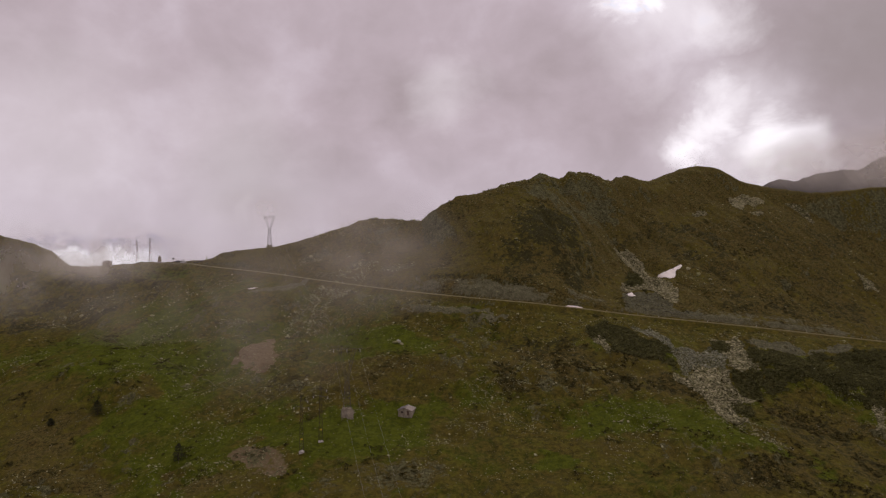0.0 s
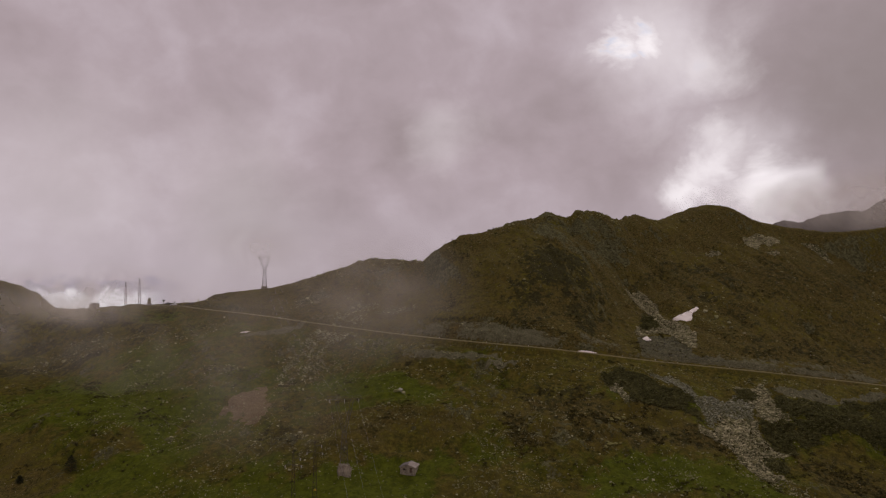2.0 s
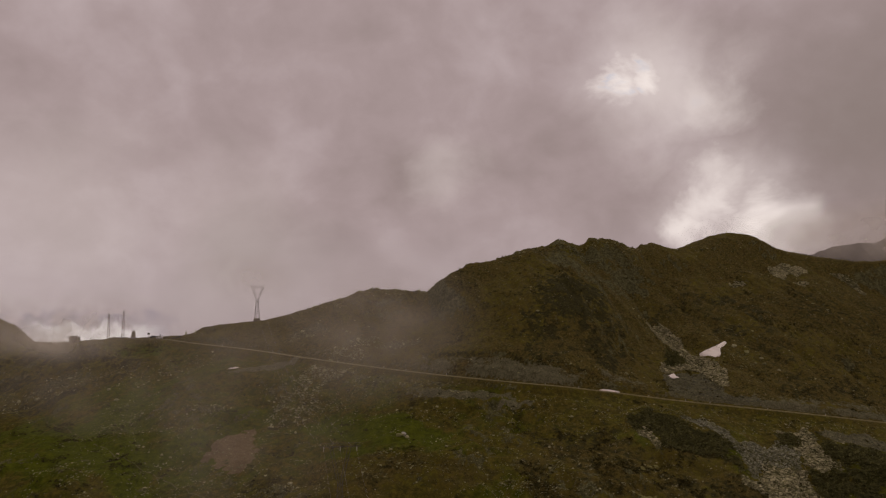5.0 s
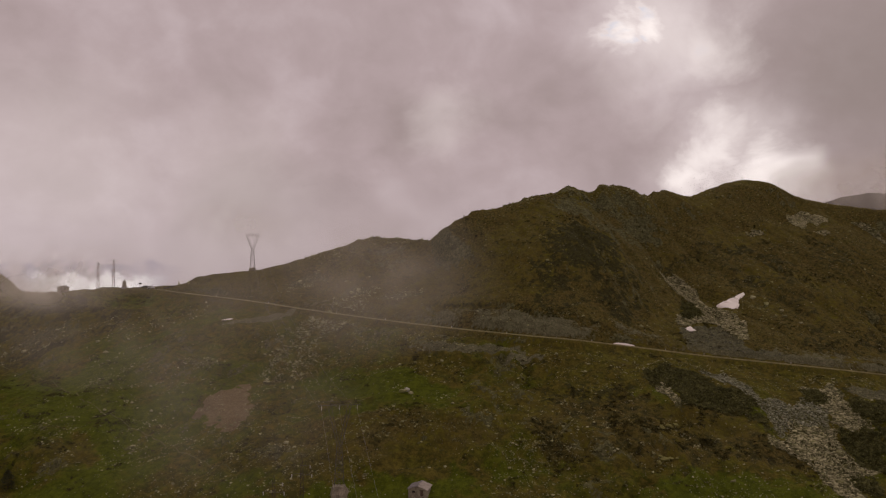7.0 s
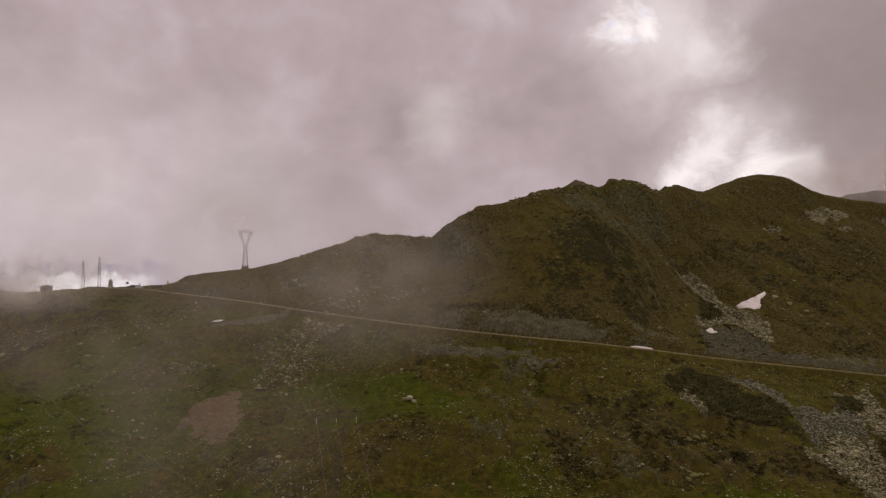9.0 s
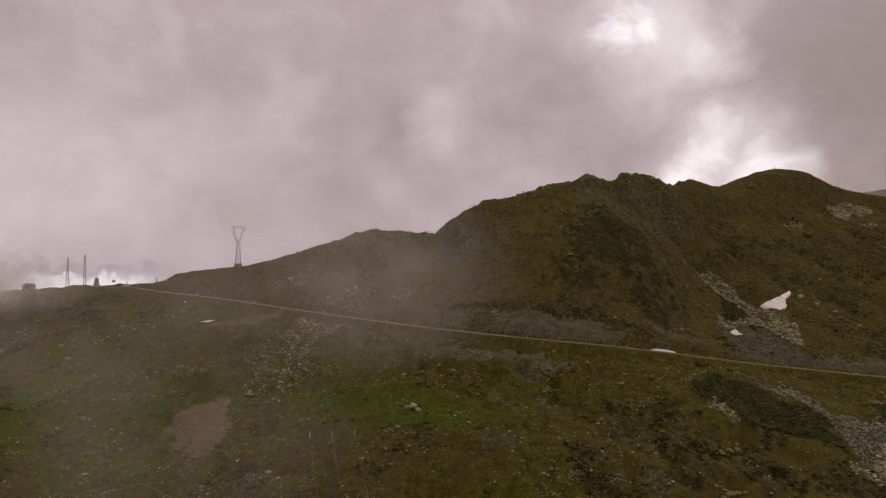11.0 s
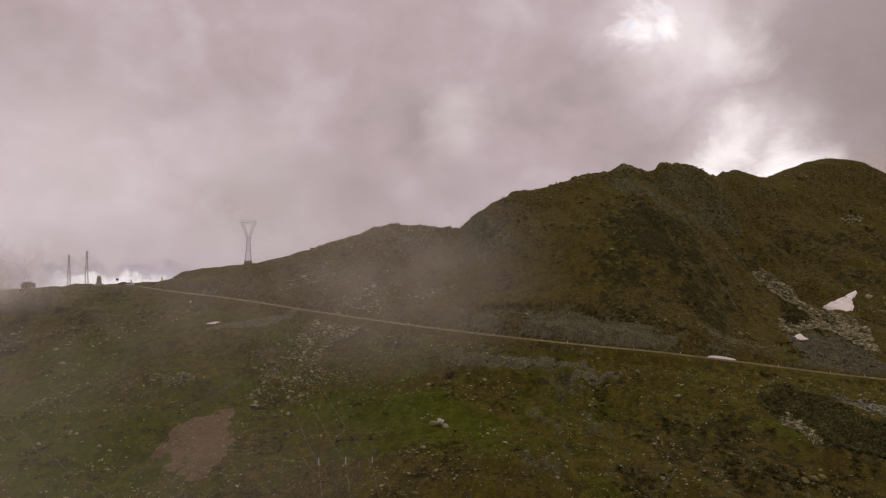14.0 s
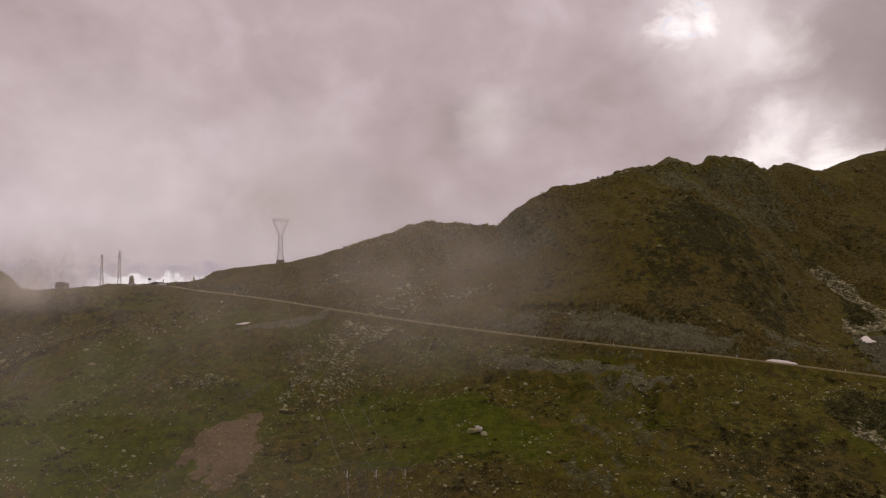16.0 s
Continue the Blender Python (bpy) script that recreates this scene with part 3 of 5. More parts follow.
TALUS_STREAK = [(265.2, 529.8), (274.4, 525.8), (280.6, 521.6), (276.5, 508), (274.2, 520.5)]
TALUS_EAST = [(273.7, 452.1), (282.5, 449.3), (279, 439.9), (272.9, 441.4)]
SCRUB_TALUS = [(119, 428.7), (130.5, 442.6), (129.7, 424.3), (120.3, 417.1)]
HUT_MEADOW = [(-66.8, 283.9), (-46.4, 292.4), (-24.6, 301.1), (-10.6, 298.6), (3.3, 302), (29.7, 303.3), (12.4, 295.6), (0.4, 282.4),
    (-0.9, 266.3), (-9.4, 263.7), (-21.1, 256.9), (-36.3, 260.9), (-38.1, 254.2), (-38.7, 237.1), (-47.4, 240), (-45.7, 253.4),
    (-42, 264.3), (-55.8, 272.6)]
WEST_LAWN = [(-71.3, 303.5), (-57, 301.2), (-49.2, 293.2), (-62.5, 294.4)]
UPPER_LAWN = [(-58.4, 378.9), (-46.6, 389.4), (-24.6, 374), (-4.3, 359.5), (14.4, 343.1), (-2.8, 334.8), (-28.3, 347.9)]
EAST_LAWN = [(54.9, 289.5), (73.8, 301.6), (95.8, 303.7), (112.4, 296.8), (119.2, 287.6), (129.6, 280.4), (139.1, 272.8), (123.4, 269.3),
    (109.2, 276.8), (87.1, 276.1), (66.5, 271.8), (53.1, 279.9)]
LOW_LAWN = [(34.9, 258.2), (47, 263.9), (56.7, 252), (42.8, 251.3)]
FAR_WEST_LAWN = [(-214, 435.7), (-170.4, 409.5), (-163.2, 442.2), (-157.3, 454.3), (-134.7, 429.2), (-142, 384.4), (-114.6, 364.5),
    (-101.2, 382), (-85.9, 373.9), (-92.1, 355.5), (-105.9, 344.8), (-102.3, 317.4), (-100.3, 297), (-116, 302.7), (-113.3, 324.7),
    (-120.7, 342.5), (-150.9, 355.9)]
LAWN_STRIP = [(-74.2, 275), (-68.9, 293.2), (-50.8, 292.2), (-44.6, 288.4), (-65, 280.7)]
EAST_STRIP = [(148.7, 274.4), (154, 274), (154.2, 259.5), (147.8, 259.2)]
KNOLL_MIDDLE = [(-49.7, 330.2), (-32.5, 336), (-11.6, 330.1), (11.2, 327.6), (24.8, 323), (4.6, 311.7), (-22.7, 306.6), (-43.6, 313.4)]
KNOLL_HUT = [(4.4, 282.8), (19.3, 296.3), (31.5, 294.4), (27.8, 279.6), (17.8, 267.1), (4.9, 267.4)]
KNOLL_FOOT = [(-39.7, 243.9), (-25.2, 258.8), (-11.3, 260.6), (7.1, 255.5), (13.1, 245.5), (-0.3, 238.9), (-37.1, 238.7)]
HEATH_EAST = [(28, 347), (69, 350), (80, 343), (94, 340), (112, 331), (119, 318), (120, 306), (96, 305), (72, 302), (59, 300), (37, 307), (29, 322)]
HEATH_WEST = [(-205, 362), (-171, 348), (-138, 320), (-139, 296), (-109, 269), (-106, 257), (-150, 264)]
HEATH_FOLD = [(-136.7, 327.9), (-126.3, 340.2), (-110, 329.7), (-126.6, 321)]
HEATH_LOW = [(-90, 263), (-65, 258), (-48, 252), (-49, 239), (-87, 254)]
KNOLL_WEST = [(-71.2, 318.6), (-51.1, 322.8), (-42.3, 305.2), (-62.9, 308)]
HEATH_SPOT = [(64, 265.9), (82.6, 275.6), (86.7, 264.8), (70.7, 255.9)]
HEATH_SOUTH_EAST = [(144, 308), (161, 314), (177, 316), (193, 308), (189, 292), (164, 253), (91, 235), (101, 255), (125, 264), (144, 272)]
HEATH_PASS = [(-315, 558), (-255, 546), (-186, 501), (-151, 482), (-172, 466), (-192, 450), (-220, 448), (-257, 454)]
HEATH_UPPER = [(171, 482), (217, 502), (260, 492), (340, 525), (260, 401), (170, 393), (156, 413), (164, 448)]
EARTH_BARE = [(-92.7, 355.9), (-87.7, 374), (-76.8, 379.7), (-70, 359.3), (-70.6, 333.4), (-75.7, 333.5), (-85.1, 351.4)]
EARTH_KNOLL = [(-73, 272.9), (-62.1, 272.9), (-50.6, 267), (-45.2, 257.3), (-48, 253), (-60, 254.8), (-68.6, 265.6)]

CRAG_FACE = [(62.6, 494.9), (80.6, 523.3), (100.3, 531.2), (108.6, 532.5), (131.1, 535.5), (134.4, 529.4), (137.3, 515.7), (127.2, 495.5),
    (104.7, 470.2), (95.3, 467.7), (84.2, 474.7), (78.1, 488.3)]
DARK_BOWL = [(51.9, 439.4), (69.1, 439.8), (88.3, 446.2), (105.5, 452.1), (106.4, 434.5), (100, 410.7), (80, 394), (55.4, 388.9),
    (41.7, 398.2), (43.2, 421)]
DARK_EAST = [(113.7, 452.7), (138.1, 495.5), (167.8, 508), (187.6, 497.4), (197.7, 480.2), (208.7, 478.6), (186.5, 444.6), (165.3, 451.1),
    (150.9, 465.6), (138.3, 479.8)]
CRAG_WEST = [(-38.5, 490.1), (-22.8, 503.3), (-10.1, 501.9), (-12.9, 492.1), (-24.4, 475.5), (-34.5, 471.9)]

SCREES = [GREY_SCREE, TAN_SCREE, SCREE_SPUR, SCREE_EAST, TALUS, TALUS_HIGH, TALUS_STRIP, TALUS_WEST, TALUS_STREAK, TALUS_EAST]
SCRUBS = [SCRUB_WEST, SCRUB_NOTCH, SCRUB_MIDDLE, SCRUB_FOOT, SCRUB_EAST, SCRUB_TALUS]
LAWNS = [HUT_MEADOW, WEST_LAWN, UPPER_LAWN, EAST_LAWN, LOW_LAWN, FAR_WEST_LAWN, LAWN_STRIP, EAST_STRIP]
HEATHS = [KNOLL_MIDDLE, KNOLL_HUT, KNOLL_FOOT, HEATH_EAST, HEATH_WEST, HEATH_FOLD, HEATH_LOW, KNOLL_WEST, HEATH_SPOT, HEATH_SOUTH_EAST, HEATH_PASS, HEATH_UPPER]
GRIT = [(14, 379, 22, 4, -8), (36, 370, 8, 2.5, 0), (-84, 441, 20, 3, 0)]


def inside(x, y, outline):
    """Metres inside a closed outline; negative outside it."""
    p = np.array(outline, float)
    q = np.roll(p, -1, axis=0)
    near, odd = np.full(x.shape, 1e9), np.zeros(x.shape, bool)
    for (ax, ay), (bx, by) in zip(p, q):
        ex, ey = bx - ax, by - ay
        s = np.clip(((x - ax) * ex + (y - ay) * ey) / (ex * ex + ey * ey + 1e-9), 0, 1)
        near = np.minimum(near, np.hypot(x - ax - s * ex, y - ay - s * ey))
        if ay != by:
            odd ^= ((ay > y) != (by > y)) & (x < ax + (y - ay) * ex / ey)
    return np.where(odd, near, -near)


def patch(x, y, outline, edge=1.0, ragged=1.6):
    """1 inside an outline, 0 outside it, with a ragged rim."""
    v = np.zeros(x.shape)
    p = np.array(outline, float)
    pad = edge + ragged + 2
    k = (x > p[:, 0].min() - pad) & (x < p[:, 0].max() + pad) & (y > p[:, 1].min() - pad) & (y < p[:, 1].max() + pad)
    if k.any():
        a, b = x[k], y[k]
        v[k] = smooth(-edge, edge, inside(a, b, outline) + ragged * (1.3 * fbm(a, b, 7, 4, 131, 0.6) + 0.5 * fbm(a, b, 2.2, 2, 133)))
    return v


def patches(x, y, outlines, edge=1.0, ragged=1.6):
    v = np.zeros(x.shape)
    for o in outlines:
        v = np.maximum(v, patch(x, y, o, edge, ragged))
    return v


def many(x, y, blobs, edge=0.35):
    v = x * 0
    for p in blobs:
        v = np.maximum(v, blob(x, y, *p, edge=edge))
    return v


def steepness(x, y):
    return np.hypot(height(x + 1.5, y) - height(x - 1.5, y), height(x, y + 1.5) - height(x, y - 1.5)) / 3


def cover(x, y, z):
    """What grows or lies where: lush turf, stones, heath; bare earth, scrub with the lip's painted shade, gravel."""
    dist = road_distance(np.clip(x, -450, 450), y)
    patchy, spotty = fbm(x, y, 28, 4, 101), fbm(x, y, 12, 4, 103)
    below = smooth(4, -12, dist)
    lawn, moor = patches(x, y, LAWNS, 6.0, 6.5), patches(x, y, HEATHS, 5.0, 6.0)
    lush = np.maximum(below * (1 - 0.75 * moor) * (1 - 0.8 * smooth(-38, -16, dist) * smooth(30, 60, x)) * (0.47 + 0.55 * patchy + 0.28 * smooth(-45, -95, x) * smooth(440, 400, y)), lawn * (1.15 + 0.3 * spotty))
    heath = np.clip(0.78 - 0.7 * below + (1.0 - 0.4 * below) * fbm(x, y, 22, 4, 105) + (0.5 - 0.3 * below) * fbm(x, y, 62, 2, 111), 0.58 * (1 - below), 1)
    heath = np.maximum(heath * (1 - 0.9 * smooth(0.2, 0.7, lush)), moor * (0.62 + 0.6 * spotty) * (1 - 0.9 * lawn))
    upper = smooth(0.1, 0.6, fbm(x, y, 40, 4, 107)) * smooth(10, 60, dist)
    rocky = np.maximum(0.25 * smooth(0.1, 0.7, spotty) * (1 - 0.8 * lawn) + 0.4 * upper, 1.15 * patches(x, y, SCREES, 0.9, 1.5))
    rocky = np.maximum(rocky, 0.5 * patch(x, y, SCREE_TAIL, 2.0, 2.5))
    rocky = np.maximum(rocky, (0.42 + 0.6 * spotty) * patches(x, y, [KNOLL_HUT, KNOLL_FOOT, KNOLL_WEST, EARTH_KNOLL], 3.0, 4.0))
    rocky = np.maximum(rocky, (0.58 + 0.5 * spotty) * patches(x, y, [CRAG_FACE, CRAG_WEST], 4.0, 6.0))
    rocky = np.maximum(rocky, 0.62 * many(x, y, [(-70, 478, 11, 8, 0), (-38, 455, 9, 9, 0), (-14, 441, 13, 6, 0), (-102, 399, 8, 5, 0),
                                                 (-128, 324, 7, 4, 0), (-107, 337, 4, 2.5, 0), (-138, 356, 4, 2, 0), (-210, 478, 30, 9, 0), (-56, 313, 8, 4, 0)], 0.6))
    rocky = np.maximum(rocky, 0.66 * smooth(0.08, 0.4, fbm(x, y, 24, 3, 71)) * smooth(-0.2, 0.4, fbm(x, y, 5, 3, 113)) * below * (1 - 0.8 * lawn))
    near = (np.abs(x) < 345) & (y > 225) & (y < 610)
    steep = x * 0
    steep[near] = steepness(x[near], y[near])
    rocky = np.maximum(rocky, smooth(0.85, 1.5, steep) * (0.75 + 0.5 * spotty))
    bank = smooth(2.9, 4.2, dist) * smooth(19, 12, dist + 4 * spotty)
    lip = bank_lip(x, y, dist)
    gravel = np.maximum(bank * smooth(-0.3, -1.2, lip) * smooth(-8, 10, x) * smooth(82, 66, x) * (0.72 + 0.6 * spotty), many(x, y, GRIT, 0.35))
    gravel = np.maximum(gravel, 0.8 * bank * smooth(80, 110, x) * smooth(10, 6, dist) * (0.8 + 0.5 * spotty))
    gravel = np.maximum(gravel, 0.5 * bank * smooth(-110, -60, x) * (0.7 + spotty))
    gravel = np.maximum(gravel, 1.1 * patches(x, y, [TALUS_SLATE, GRIT_EAST, GRIT_FAR_EAST], 1.0, 2.0))
    thick = patches(x, y, SCRUBS, 1.8, 3.2) * smooth(-0.65, -0.3, fbm(x, y, 9, 3, 209))
    gravel = gravel * (1 - thick)
    scrub = (0.5 - 0.12 * (1 - below)) * smooth(0.05, 0.5, fbm(x, y, 9 + 7 * (1 - below), 4, 109)) * (1 - np.clip(lush, 0, 1))
    scrub = np.maximum(scrub, 0.5 * patches(x, y, [HEATH_EAST, HEATH_SOUTH_EAST, HEATH_UPPER], 4.0, 5.0) * (0.8 + 0.8 * spotty))
    scrub = np.maximum(scrub, 0.66 * patches(x, y, [DARK_BOWL, DARK_EAST], 9.0, 9.0) * (0.85 + 0.7 * spotty))
    scrub = np.maximum(scrub, 0.62 * patch(x, y, HEATH_PASS, 5.0, 7.0) * (0.9 + 0.7 * spotty))
    scrub = np.maximum(scrub, 0.5 * many(x, y, [(60, 345, 40, 12, 0), (34, 366, 22, 5, 0), (80, 440, 20, 30, 0)], 0.6) + 0.38 * many(x, y, [(66, 462, 46, 46, 0)], 0.9))
    # shade under the bank's overhanging lip, painted as a dark band through this mask
    scrub = np.maximum(scrub, smooth(-0.9, -0.3, lip) * smooth(1.3, 0.7, lip) * smooth(-4, 8, x) * smooth(82, 68, x) * (0.9 + 0.5 * spotty))
    earth = np.maximum(patch(x, y, EARTH_BARE, 3.0, 4.0), patch(x, y, EARTH_KNOLL, 1.5, 2.5) * (0.55 + 0.7 * spotty))
    scrub = np.maximum(scrub * (1 - 0.8 * np.clip(rocky, 0, 1)), 1.2 * thick)
    rocky = rocky * (1 - thick)
    return [np.clip(v, 0, 1.2) for v in (lush, rocky, heath, earth, scrub, gravel)]


def lay_ground():
    xs, ys = stations(-330, 345, 1.15, 4600), stations(232, 600, 1.15, 4600)
    gx, gy = np.meshgrid(xs, ys)
    gz = height(gx, gy)
    nx, ny = len(xs), len(ys)
    me = bpy.data.meshes.new("ground")
    co = np.stack([gx.ravel(), gy.ravel(), gz.ravel()], -1).astype(np.float32)
    k = (np.arange(ny - 1)[:, None] * nx + np.arange(nx - 1)[None, :]).ravel()
    quads = np.stack([k, k + 1, k + 1 + nx, k + nx], -1).astype(np.int32)
    me.vertices.add(len(co))
    me.vertices.foreach_set("co", co.ravel())
    me.loops.add(quads.size)
    me.loops.foreach_set("vertex_index", quads.ravel())
    me.polygons.add(len(quads))
    me.polygons.foreach_set("loop_start", np.arange(0, quads.size, 4, dtype=np.int32))
    me.polygons.foreach_set("use_smooth", np.ones(len(quads), bool))
    me.update(calc_edges=True)
    masks = cover(gx.ravel(), gy.ravel(), gz.ravel())
    for name, three in (("cover", masks[:3]), ("bare", masks[3:])):
        layer = me.color_attributes.new(name, "FLOAT_COLOR", "POINT")
        layer.data.foreach_set("color", np.stack(three + [np.ones(len(co))], -1).astype(np.float32).ravel())
    me.materials.append(GROUND)
    return tagged(new("ground", me), "steep alpine slope of turf, heath and broken rock", "ground", kind="structure")


ground = lay_ground()


def road_strip(name, inner, outer, lift, thick, mat, x0=-186.0, x1=330.0, step=2.5):
    """A band laid along the road between two distances from its middle."""
    verts, faces = [], []
    for x in np.arange(x0, x1, step):
        y, z = (float(v[0]) for v in along(ROAD, np.array([x])))
        y2, _ = (float(v[0]) for v in along(ROAD, np.array([x + 0.5])))
        t = Vector((0.5, y2 - y, 0)).normalized()
        nrm = Vector((-t.y, t.x, 0))
        for d, h in ((inner, lift - thick), (inner, lift), (outer, lift), (outer, lift - thick)):
            verts.append((x + nrm.x * d, y + nrm.y * d, z + h))
    for i in range(len(verts) // 4 - 1):
        a = 4 * i
        faces += [(a + j, a + j + 4, a + j + 5, a + j + 1) for j in range(3)]
    return sheet(name, verts, faces, mat)


road = tagged(road_strip("road", -1.8, 1.5, 0.06, 0.5, ASPHALT), "narrow pale gravelly mountain road", "road", kind="structure")

def edge_wall():
    """The low kerb wall along the road's outer side."""
    return tagged(road_strip("kerb_wall", -2.3, -2.0, 0.3, 1.3, KERB, -140.0, 330.0), "low pale stone kerb wall along the road", "wall", kind="structure")


edge_wall()


def marker_post(x, side=-1.65):
    y, z = (float(v[0]) for v in along(ROAD, np.array([x])))
    post = thing("marker_post", x, y + side * 1.05, z + 0.03, 0, "white roadside marker post with a dark band", "marker post", "posts along the road")
    part("post", box(bmesh.new(), -0.06, -0.05, 0, 0.06, 0.05, 0.95, 0.02), WHITE, post)
    part("band", box(bmesh.new(), -0.065, -0.055, 0.95, 0.065, 0.055, 1.2, 0.01), DARK, post, "dark band")


for x in (-118, -84, -46, -22, -11, 8, 31, 51, 66, 97, 113, 124, 150, 176, 204, 236):
    marker_post(x)

# ---------------------------------------------------------------- stones, scrub and snow
ICO = bmesh.new()
bmesh.ops.create_icosphere(ICO, subdivisions=1, radius=1)
ICO_V = np.array([v.co[:] for v in ICO.verts])
ICO_F = np.array([[v.index for v in f.verts] for f in ICO.faces])
ICO.free()


def mesh_of(name, co, tris, mat, label, category, kind="stuff"):
    me = bpy.data.meshes.new(name)
    me.vertices.add(len(co))
    me.vertices.foreach_set("co", co.astype(np.float32).ravel())
    me.loops.add(tris.size)
    me.loops.foreach_set("vertex_index", tris.astype(np.int32).ravel())
    me.polygons.add(len(tris))
    me.polygons.foreach_set("loop_start", np.arange(0, tris.size, 3, dtype=np.int32))
    me.update(calc_edges=True)
    me.materials.append(mat)
    return tagged(new(name, me), label, category, kind=kind)


def stones(name, x, y, size, mat, label, seed, flat=0.45):
    """Broken stones lying half sunk in the ground."""
    rng = np.random.default_rng(seed)
    k = len(x)
    shape = ICO_V[None] * (1 + rng.uniform(-0.5, 0.4, (k, len(ICO_V), 1)))
    shape = shape * rng.uniform(0.5, 1.5, (k, 1, 3)) * np.array([1, 1, flat])
    tilt = rng.uniform(-0.5, 0.5, k)
    c, s = np.cos(tilt)[:, None], np.sin(tilt)[:, None]
    shape = np.stack([shape[..., 0] * c - shape[..., 2] * s, shape[..., 1], shape[..., 0] * s + shape[..., 2] * c], -1)
    turn = rng.uniform(0, 6.283, k)
    c, s = np.cos(turn)[:, None], np.sin(turn)[:, None]
    shape = np.stack([shape[..., 0] * c - shape[..., 1] * s, shape[..., 0] * s + shape[..., 1] * c, shape[..., 2]], -1) * (size[:, None, None] / 2)
    shape = shape + np.stack([x, y, height(x, y) + size * 0.12], -1)[:, None, :]
    tris = (ICO_F[None] + (np.arange(k) * len(ICO_V))[:, None, None]).reshape(-1, 3)
    return mesh_of(name, shape.reshape(-1, 3), tris, mat, label, "stones")


def strewn(rng, count, cx, cy, rx, ry, turn=0.0):
    """Random places in a patch, denser in its middle, with an uneven rim."""
    a, r = rng.uniform(0, 6.283, count * 3), np.sqrt(rng.uniform(0, 1.5, count * 3))
    u, v = r * np.cos(a) * rx, r * np.sin(a) * ry
    c, s = math.cos(radians(turn)), math.sin(radians(turn))
    x, y = cx + u * c - v * s, cy + u * s + v * c
    keep = blob(x, y, cx, cy, rx, ry, turn, 0.3) > rng.uniform(0.1, 0.95, len(x))
    keep &= (np.abs(road_distance(x, y)) > 4.6) & (fbm(x, y, 7, 3, 207) > -0.42)
    return x[keep][:count], y[keep][:count]


def sizes(rng, k, middle, spread, most):
    return np.minimum(middle * np.exp(rng.normal(0, spread, k)), most)


def stone_field(name, patches, middle, spread, most, mat, label, seed):
    rng = np.random.default_rng(seed)
    xs, ys = [], []
    for cx, cy, rx, ry, turn, count in patches:
        x, y = strewn(rng, count, cx, cy, rx, ry, turn)
        xs.append(x)
        ys.append(y)
    x, y = np.concatenate(xs), np.concatenate(ys)
    return stones(name, x, y, sizes(rng, len(x), middle, spread, most), mat, label, seed + 1)


def outlined_stones(name, beds, middle, spread, most, mat, label, seed):
    """Stones that fill outlined beds; each bed is an outline and its stones to the square metre."""
    rng = np.random.default_rng(seed)
    xs, ys = [], []
    for outline, dense in beds:
        p = np.array(outline, float)
        (x0, y0), (x1, y1) = p.min(axis=0) - 3, p.max(axis=0) + 3
        k = int((x1 - x0) * (y1 - y0) * dense)
        x, y = rng.uniform(x0, x1, k), rng.uniform(y0, y1, k)
        keep = (patch(x, y, outline, 0.9, 1.5) > rng.uniform(0.15, 0.9, k)) & (np.abs(road_distance(x, y)) > 4.0)
        keep &= patches(x, y, SCRUBS, 0.6, 1.8) < 0.5
        xs.append(x[keep])
        ys.append(y[keep])
    x, y = np.concatenate(xs), np.concatenate(ys)
    return stones(name, x, y, sizes(rng, len(x), middle, spread, most), mat, label, seed + 1)


outlined_stones("grey_scree", [(GREY_SCREE, 8.0)], 0.4, 0.45, 1.4, GREY, "blue-grey scree of broken stones below the road", 299)
outlined_stones("scree", [(TAN_SCREE, 6.5), (SCREE_TAIL, 1.2), (SCREE_SPUR, 5.5), (SCREE_EAST, 4.0)], 0.46, 0.48, 1.7, TAN,
                "tan scree of broken stones below the road", 301)
outlined_stones("talus", [(TALUS, 6.5), (TALUS_HIGH, 8.0), (TALUS_STRIP, 6.0), (TALUS_WEST, 3.0), (TALUS_STREAK, 2.5), (TALUS_EAST, 4.0)], 0.62, 0.48, 2.2, TAN,
                "talus of broken stones on the upper slope", 303)
outlined_stones("slate_rubble", [(TALUS_SLATE, 2.4), (GRIT_EAST, 1.2), (GRIT_FAR_EAST, 1.0)], 0.42, 0.4, 1.2, SLATE, "grey slaty rubble beside the road", 305)
stone_field("bank_rubble", [(14, 379, 22, 4, -8, 160), (40, 394, 34, 6, -10, 130), (131, 286, 5, 13, 50, 150), (72, 305, 5, 4, 0, 60), (160, 430, 14, 10, 0, 120)],
            0.5, 0.45, 1.4, ROCK, "grey broken stones along the cut bank", 306)
stone_field("boulder_field", [(-50, 424, 20, 10, 20, 1300), (-62, 398, 10, 22, -12, 950), (-38, 447, 12, 10, 0, 450), (-70, 476, 11, 8, 0, 250), (-14, 441, 13, 6, 0, 200),
                              (-150, 470, 40, 18, 0, 500), (-215, 475, 40, 12, 0, 600), (-102, 399, 10, 6, 0, 200), (-128, 324, 10, 6, 0, 80)],
            0.4, 0.55, 1.9, PALE, "pale boulders strewn below the road", 307)
stone_field("knoll_rubble", [(19, 284, 8, 7, 0, 200), (-10, 325, 32, 9, 0, 700), (34, 311, 18, 6, 0, 420), (-56, 313, 10, 5, 0, 160)],
            0.34, 0.5, 1.2, ROCK, "grey stones among the heath knolls", 309)


